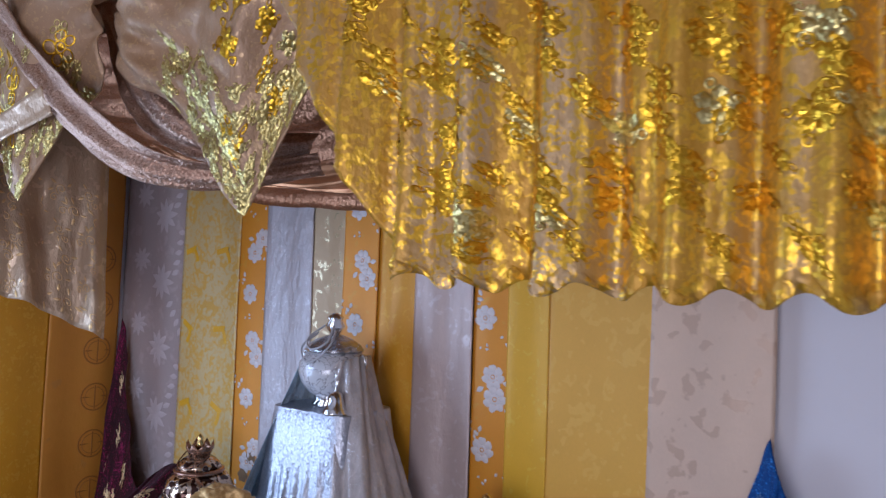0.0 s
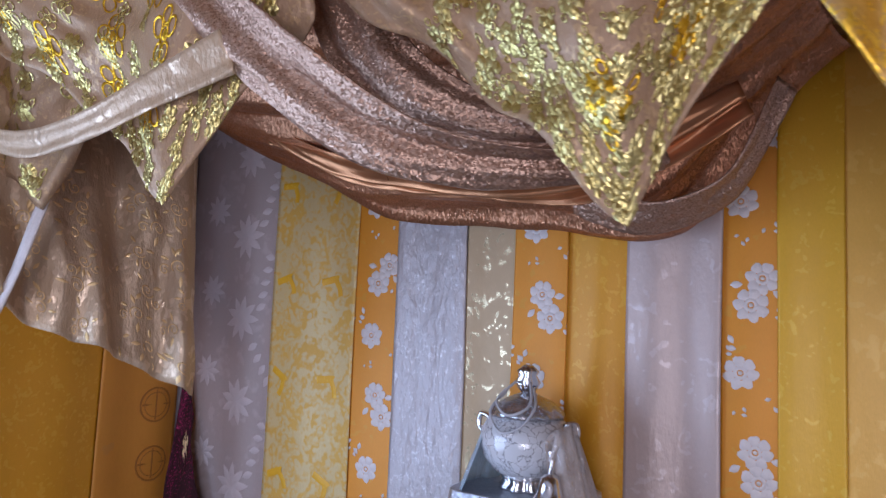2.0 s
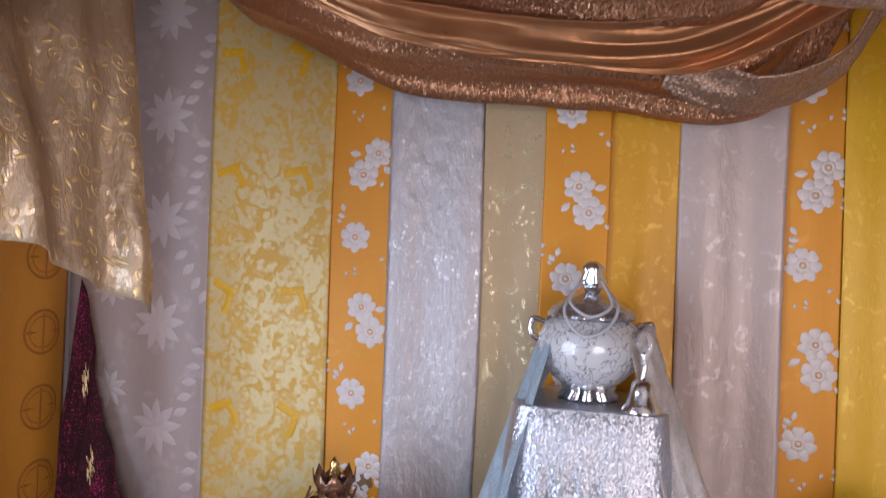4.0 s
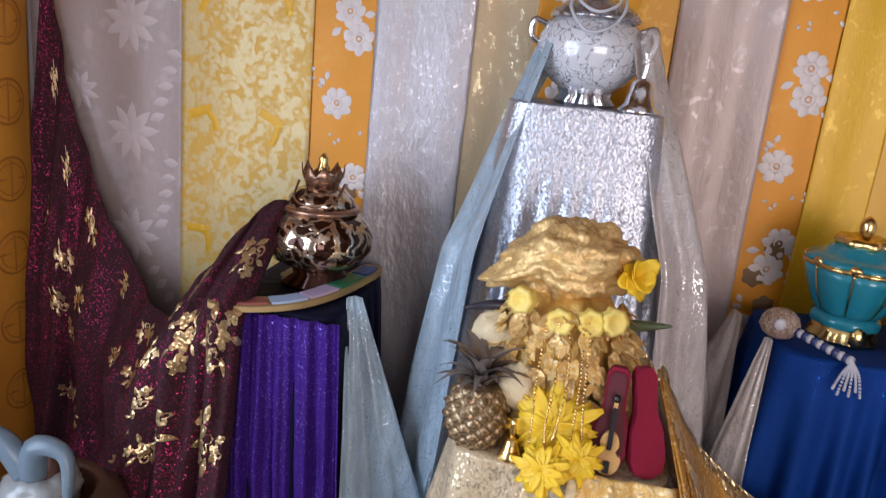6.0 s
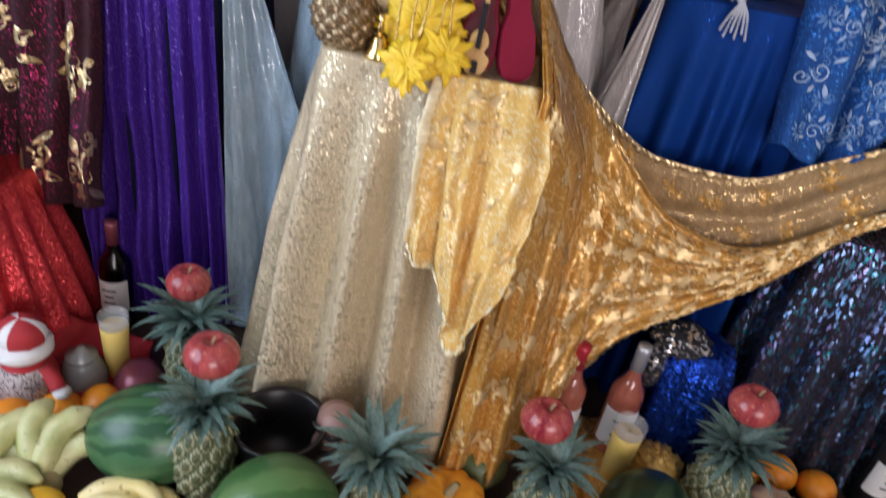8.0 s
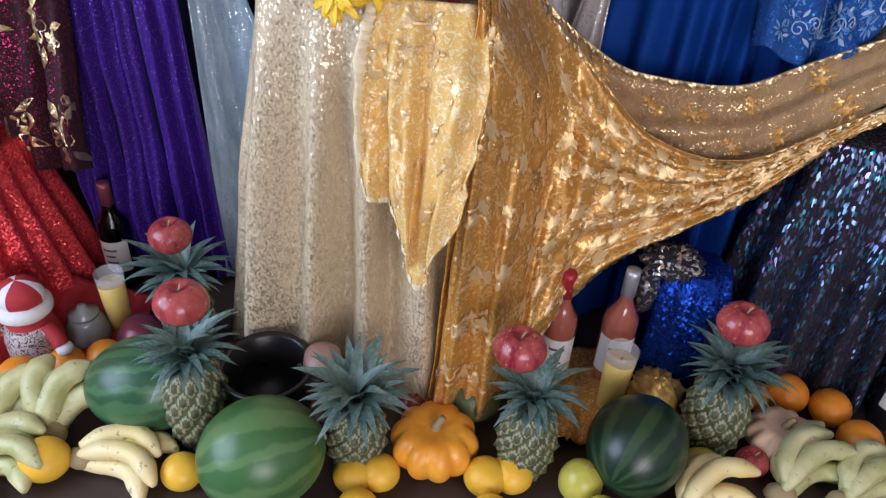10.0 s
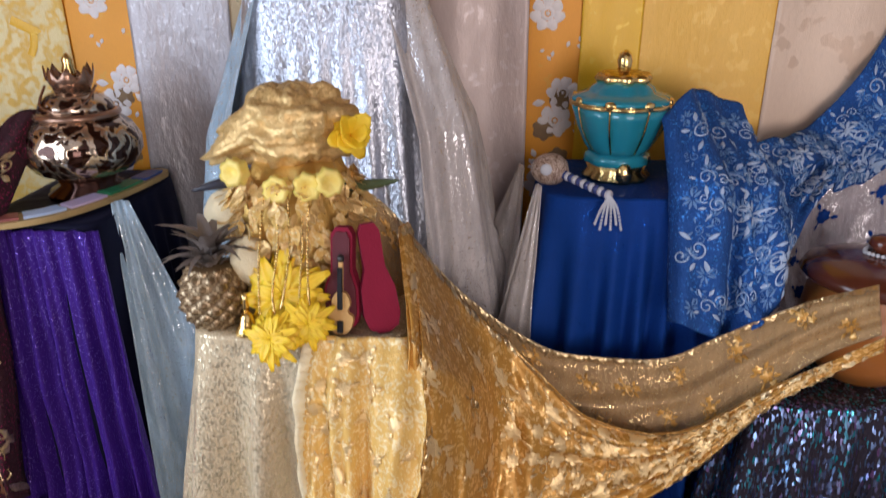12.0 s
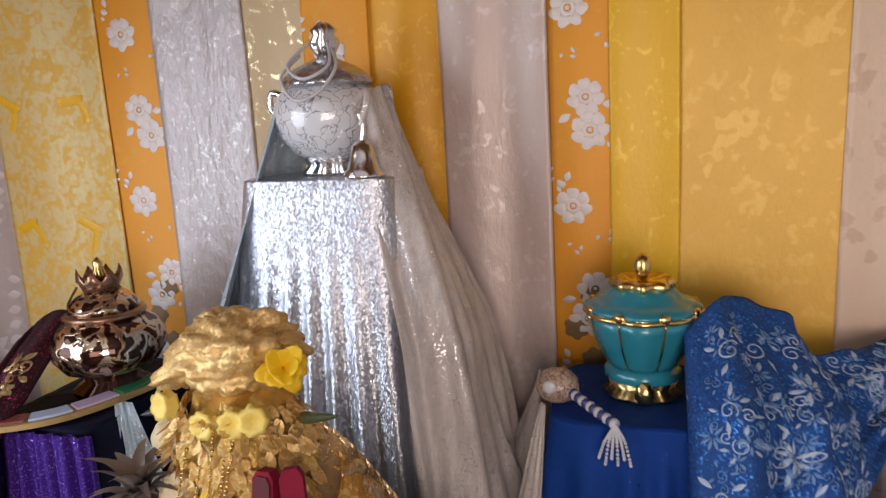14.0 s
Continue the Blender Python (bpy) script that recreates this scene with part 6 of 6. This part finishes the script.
for x, y, r in ((-0.512, -1.178, 0.045), (-0.252, -1.150, 0.038), (0.070, -1.095, 0.038), (0.118, -1.080, 0.038), (0.095, -1.165, 0.038), (0.322, -1.052, 0.041), (0.372, -1.035, 0.040), (0.34, -1.13, 0.038), (-0.62, -1.27, 0.042)):
    fruit_ball("yellow_citrus", "yellow citrus fruit at the front of the offering", "fruit", "yellow citrus fruit", x, y, r, M["yellow_fruit"], 1.05, 0.93, seed=x * 7, stem=False)
fruit_ball("pear", "yellow green pear shaped fruit", "fruit", "", 0.505, -1.035, 0.043, M["pear"], 1, 1.1, seed=4)
fruit_ball("pear", "yellow green pear shaped fruit", "fruit", "", 0.545, -1.105, 0.040, M["pear"], 1, 1.1, seed=5)
fruit_ball("small_melon", "small yellow green melon beside the watermelon", "fruit", "", 0.748, -0.945, 0.040, M["pear"], 1.2, 0.95, seed=6)
fruit_ball("apple", "small dark red apple on the floor", "fruit", "", 0.858, -0.905, 0.034, M["apple"], dent=0.3, seed=7)
fruit_ball("apple", "small dark red apple on the floor", "fruit", "", 0.147, -0.885, 0.030, M["apple"], dent=0.3, seed=8)

# pineapples; four carry an apple in the crown
pineapple("green pineapple standing before the purple cloth", -0.385, -0.800, 0, 0.058, 0.20, 0.135, 46, 11, M["pine_skin"], M["pine_leaf"], spread=0.68)
pineapple("green pineapple with a spread blue green crown", -0.262, -1.035, 0, 0.064, 0.215, 0.125, 50, 12, M["pine_skin"], M["pine_leaf"], turn=40, spread=0.62)
pineapple("green pineapple with a tall spiky crown", 0.062, -1.035, 0, 0.060, 0.165, 0.145, 48, 13, M["pine_skin"], M["pine_leaf"], turn=80, spread=0.62)
pineapple("green pineapple with a spread blue green crown", 0.392, -0.985, 0, 0.060, 0.185, 0.115, 46, 14, M["pine_skin"], M["pine_leaf"], turn=10, spread=0.66)
pineapple("ripening pineapple leaning beside the pumpkin", 0.775, -0.845, 0, 0.066, 0.190, 0.125, 46, 15, M["pine_skin"], M["pine_leaf"], lean=0, turn=120, spread=0.68)
for x, y, z, r in ((-0.380, -0.817, 0.300, 0.043), (-0.236, -1.062, 0.352, 0.046), (0.350, -0.998, 0.300, 0.046), (0.752, -0.862, 0.315, 0.046)):
    fruit_ball("apple", "large red apple set in a pineapple crown", "fruit", "apples in pineapple crowns", x, y, r, M["apple"], 1.04, 0.9, z, True, x * 5, 0.32)


def banana(t, a, bend, length, r, mat, turn, lift, off):
    pts = [(0, 0, 0), (length * 0.3, bend * 0.6, 0.004), (length * 0.65, bend * 0.8, 0.004), (length, bend * 0.15, 0)]
    bm = tube(pts, r, 6, lambda s: min(1.0, 0.28 + 3.2 * min(s, (1 - s) * 1.15)))
    bm.transform(Matrix.Translation(off) @ Matrix.Rotation(turn, 4, "Z") @ Matrix.Rotation(lift, 4, "Y") @ Matrix.Rotation(a, 4, "X"))
    part("banana", bm, mat, t)


def bunch(label, x, y, count, mat, turn, length=0.17, r=0.019, fan=0.16, up=0.0, bend=0.05, pile=0.02):
    t = empty("banana_bunch", label, "fruit", "bunches of bananas", at=(x, y, 0))
    for k in range(count):
        banana(t, 0.5 * math.sin(k), bend, length * (0.9 + 0.1 * math.sin(k * 2)), r, mat, radians(turn) + fan * (k - count / 2), -up, Vector((0, 0.006 * k, r + pile * (k % 2) + 0.006 * k)))
    part("stalk", at(ball(r * 1.1, 1.3, 1, 0.9, 0.1, 1, 3, 14), Matrix.Translation((0, 0.01, r * 1.4))), M["stem"], t, "brown joined stalk")
    return t


bunch("ripe pale yellow bananas lying in front", -0.455, -1.165, 5, M["banana"], -4, 0.18, 0.021, 0.13)
bunch("green yellow plantains standing at the edge", -0.545, -1.125, 4, M["plantain"], 85, 0.15, 0.027, 0.36, 0.5, 0.04)
bunch("green yellow plantains standing at the edge", -0.64, -1.15, 3, M["plantain"], 75, 0.15, 0.027, 0.4, 0.4, 0.04)
bunch("ripe yellow bananas beside the dark melon", 0.70, -1.06, 3, M["banana"], 35, 0.17, 0.021, 0.3, 0.2)
bunch("green yellow bananas beside the peach pumpkin", 0.90, -0.985, 5, M["plantain"], 40, 0.19, 0.022, 0.14, 0.15)
bunch("green yellow bananas beside the peach pumpkin", 1.02, -0.98, 4, M["plantain"], 30, 0.17, 0.022, 0.16, 0.1)
bunch("unripe green bananas at the front edge", -0.66, -1.22, 4, M["plantain"], 10, 0.17, 0.022, 0.2, 0.1)


def bottle(label, x, y, h, r, glass_mat, foil, group="wine bottles", lines=3):
    t = empty("wine_bottle", label, "bottle", group, at=(x, y, 0))
    part("glass", lathe([(r * 0.9, 0.0), (r, 0.006), (r, h * 0.58), (r * 0.92, h * 0.64), (r * 0.5, h * 0.72), (r * 0.38, h * 0.77), (r * 0.37, h * 0.97), (r * 0.30, h * 0.98)], 40), glass_mat, t)
    part("foil_cap", lathe([(r * 0.40, h * 0.80), (r * 0.41, h * 0.96), (r * 0.40, h * 0.995), (r * 0.2, h)], 28), foil, t, "foil cap")
    lab = part("paper_label", sheet(lambda u, v: Vector(((r + 0.001) * math.cos(-1.57 + 2.4 * (u - 0.5)), (r + 0.001) * math.sin(-1.57 + 2.4 * (u - 0.5)), h * (0.50 - 0.30 * v))), 20, 2), M["label"], t, "cream paper label")
    for k in range(lines):
        wide = (0.9, 0.6, 0.75)[k % 3]
        part("ink_bar", sheet(lambda u, v: Vector(((r + 0.002) * math.cos(-1.57 + wide * (u - 0.5)), (r + 0.002) * math.sin(-1.57 + wide * (u - 0.5)), h * (0.43 - 0.06 * k - 0.02 * v))), 8, 1), M["label_ink"], lab)
    return t


bottle("dark wine bottle with wine red foil cap", -0.650, -0.610, 0.300, 0.037, M["bottle_dark"], M["foil_wine"])
bottle("rose wine bottle with bright red foil cap", 0.438, -0.735, 0.322, 0.037, M["rose_glass"], M["foil_red"])
bottle("rose wine bottle with silver foil cap", 0.566, -0.715, 0.336, 0.038, M["rose_glass"], M["foil_silver"])
bottle("dark wine bottle with a white label", 1.19, -0.70, 0.30, 0.037, M["black"], M["foil_silver"])


def candle(label, x, y, h, r):
    t = empty("glass_candle", label, "candle", "yellow glass candles", at=(x, y, 0))
    part("wax", lathe([(r * 0.76, 0.0), (r * 0.98, h * 0.85), (r * 0.95, h * 0.86), (0.002, h * 0.85)], 32), M["wax"], t, "yellow wax")
    part("glass", lathe([(r * 0.99, h * 0.862), (r * 1.01, h * 0.9), (r * 1.04, h), (r * 1.01, h), (r * 0.97, h * 0.864)], 32), M["clear_glass"], t, "clear glass tumbler")
    part("wick", tube([(0, 0, h * 0.84), (0.001, 0, h * 0.88), (0.003, 0, h * 0.9)], 0.0012, 5), M["black"], t)
    return t


candle("yellow candle in a clear tapered glass", -0.556, -0.800, 0.195, 0.030)
candle("yellow candle in a clear tapered glass", 0.566, -0.815, 0.205, 0.032)

t = empty("black_bowl", "black lacquered deep bowl on the floor", "bowl", at=(-0.140, -0.965, 0))
part("bowl_wall", lathe([(0.055, 0.0), (0.075, 0.02), (0.090, 0.07), (0.088, 0.15), (0.095, 0.160), (0.093, 0.166), (0.082, 0.158), (0.080, 0.08), (0.06, 0.03), (0.01, 0.022)], 56), M["black"], t)
part("rim_handle", tube([(0.085, 0.02, 0.12), (0.115, 0.02, 0.125), (0.115, -0.02, 0.125), (0.085, -0.02, 0.12)], 0.006), M["black"], t)

# the doll stays one plain mesh
bm = join(at(lathe([(0.050, 0.0), (0.060, 0.01), (0.058, 0.10), (0.045, 0.135), (0.03, 0.145)], 32), Matrix.Identity(4)),
          at(ball(0.045, 1.1, 1, 0.8, 0.06, 2, 3, 24), Matrix.Translation((0, 0, 0.205))),
          tube([(-0.045, -0.01, 0.13), (-0.075, -0.02, 0.09), (-0.08, -0.03, 0.05)], 0.018, 10), tube([(0.045, -0.01, 0.13), (0.068, -0.02, 0.115), (0.082, -0.03, 0.10)], 0.016, 10))
body_faces = len(bm.faces)
white = join(lathe([(0.046, 0.155), (0.056, 0.165), (0.056, 0.180), (0.046, 0.190)], 32), at(ball(0.017, 1, 1, 1, 0.1, 1, 4, 12), Matrix.Translation((-0.058, 0, 0.20))), at(ball(0.019, 1, 1, 0.7, 0.1, 1, 4, 12), Matrix.Translation((0.088, -0.03, 0.095))))
doll = part("doll", join(bm, white), [M["doll_red"], M["doll_white"], M["doll_pattern"]])
for k, poly in enumerate(doll.data.polygons):
    if k >= body_faces:
        poly.material_index = 1
    elif poly.center.y < 0.0 and 0.01 < poly.center.z < 0.13 and abs(poly.center.x) < 0.052:
        poly.material_index = 2
    elif poly.center.z > 0.19 and int(math.atan2(poly.center.y, poly.center.x) * 1.9 + 20) % 4 == 0:
        poly.material_index = 1
doll.location = (-0.685, -0.915, 0)
tagged(doll, "red cloth doll with white trimmed cap", "doll")

t = empty("grey_jar", "rounded grey ceramic jar beside the candle", "jar", at=(-0.610, -0.845, 0))
part("jar_body", lathe([(0.035, 0.0), (0.048, 0.02), (0.050, 0.06), (0.036, 0.09), (0.030, 0.10)], 32), M["grey_glass"], t)
part("jar_lid", lathe([(0.032, 0.10), (0.033, 0.108), (0.012, 0.118), (0.008, 0.128)], 24), M["grey_glass"], t)
t = empty("red_jar", "dark red glazed round jar on the floor", "jar", at=(-0.49, -0.83, 0))
part("jar_body", lathe([(0.03, 0.0), (0.05, 0.02), (0.054, 0.055), (0.035, 0.085), (0.02, 0.09)], 32), M["foil_wine"], t)
t = empty("pink_jar", "pinkish ceramic jar with black beads", "jar", at=(-0.035, -0.925, 0))
part("jar_body", at(lathe([(0.03, 0.0), (0.045, 0.03), (0.046, 0.09), (0.034, 0.12), (0.040, 0.15), (0.036, 0.175), (0.015, 0.185)], 32), Matrix.Identity(4)), M["pink_ceramic"], t)
part("bead_strand", beads([(-0.04, -0.03, 0.165), (0.0, -0.05, 0.150), (0.04, -0.03, 0.16)], 0.005, 16), M["black"], t, "black bead strand")
t = empty("gold_flower_ball", "ruffled old gold fabric flower ball", "flower", at=(0.665, -0.775, 0))
bm = ball(0.055, 1, 1, 0.9, 0.3, 6, 7, 40)
bm.transform(Matrix.Translation((0, 0, 0.055)))
part("ruffled_cloth", bm, M["gold_fringe"], t)

t = empty("sequin_bag", "blue sequin bundle with black and white top", "bag", at=(0.705, -0.66, 0))
bm = lathe([(0.080, 0.0), (0.088, 0.04), (0.086, 0.18), (0.080, 0.28), (0.068, 0.325), (0.040, 0.338)], 64)
for v in bm.verts:
    a = math.atan2(v.co.y, v.co.x)
    v.co.x *= 1 + 0.06 * math.sin(9 * a)
    v.co.y *= 1 + 0.06 * math.sin(9 * a)
part("sequin_skirt", bm, M["bluesequin"], t)
part("patterned_top", at(ball(0.052, 1.15, 1, 0.6, 0.35, 3, 5, 36), Matrix.Translation((-0.060, -0.02, 0.345))), M["pattern_bw"], t, "black and white patterned top")
part("hanging_tail", at(ball(0.03, 0.8, 0.6, 2.2, 0.2, 5, 4, 20), Matrix.Translation((-0.098, -0.03, 0.275))), M["pattern_bw"], t, "black and white hanging tail")

# crumpled end of the gold lace and red cloth on the floor
f = draped([(0.40, -0.66, 0.03), (0.50, -0.64, 0.03), (0.62, -0.62, 0.03)], [(0.40, -0.93, 0.03), (0.48, -0.92, 0.03), (0.60, -0.90, 0.03)], 2, 0.012, 0.7)
cloth_thing("lace_end", "crumpled old gold lace end among the bottles", "drapery", f, 40, 30, M["goldlace"])
f = draped([(-0.80, -0.72, 0.10), (-0.68, -0.72, 0.09), (-0.52, -0.70, 0.05)], [(-0.82, -0.98, 0.02), (-0.68, -0.96, 0.02), (-0.48, -0.90, 0.015)], 3, 0.012, 0.4)
cloth_thing("red_cloth", "crumpled dark red cloth under the doll", "drapery", f, 40, 24, M["doll_red"])

for ob in scene.objects:
    if ob.name.split(".")[0] in ("bead_strand", "tassel", "bead_ring"):
        ob["kind"] = "stuff"
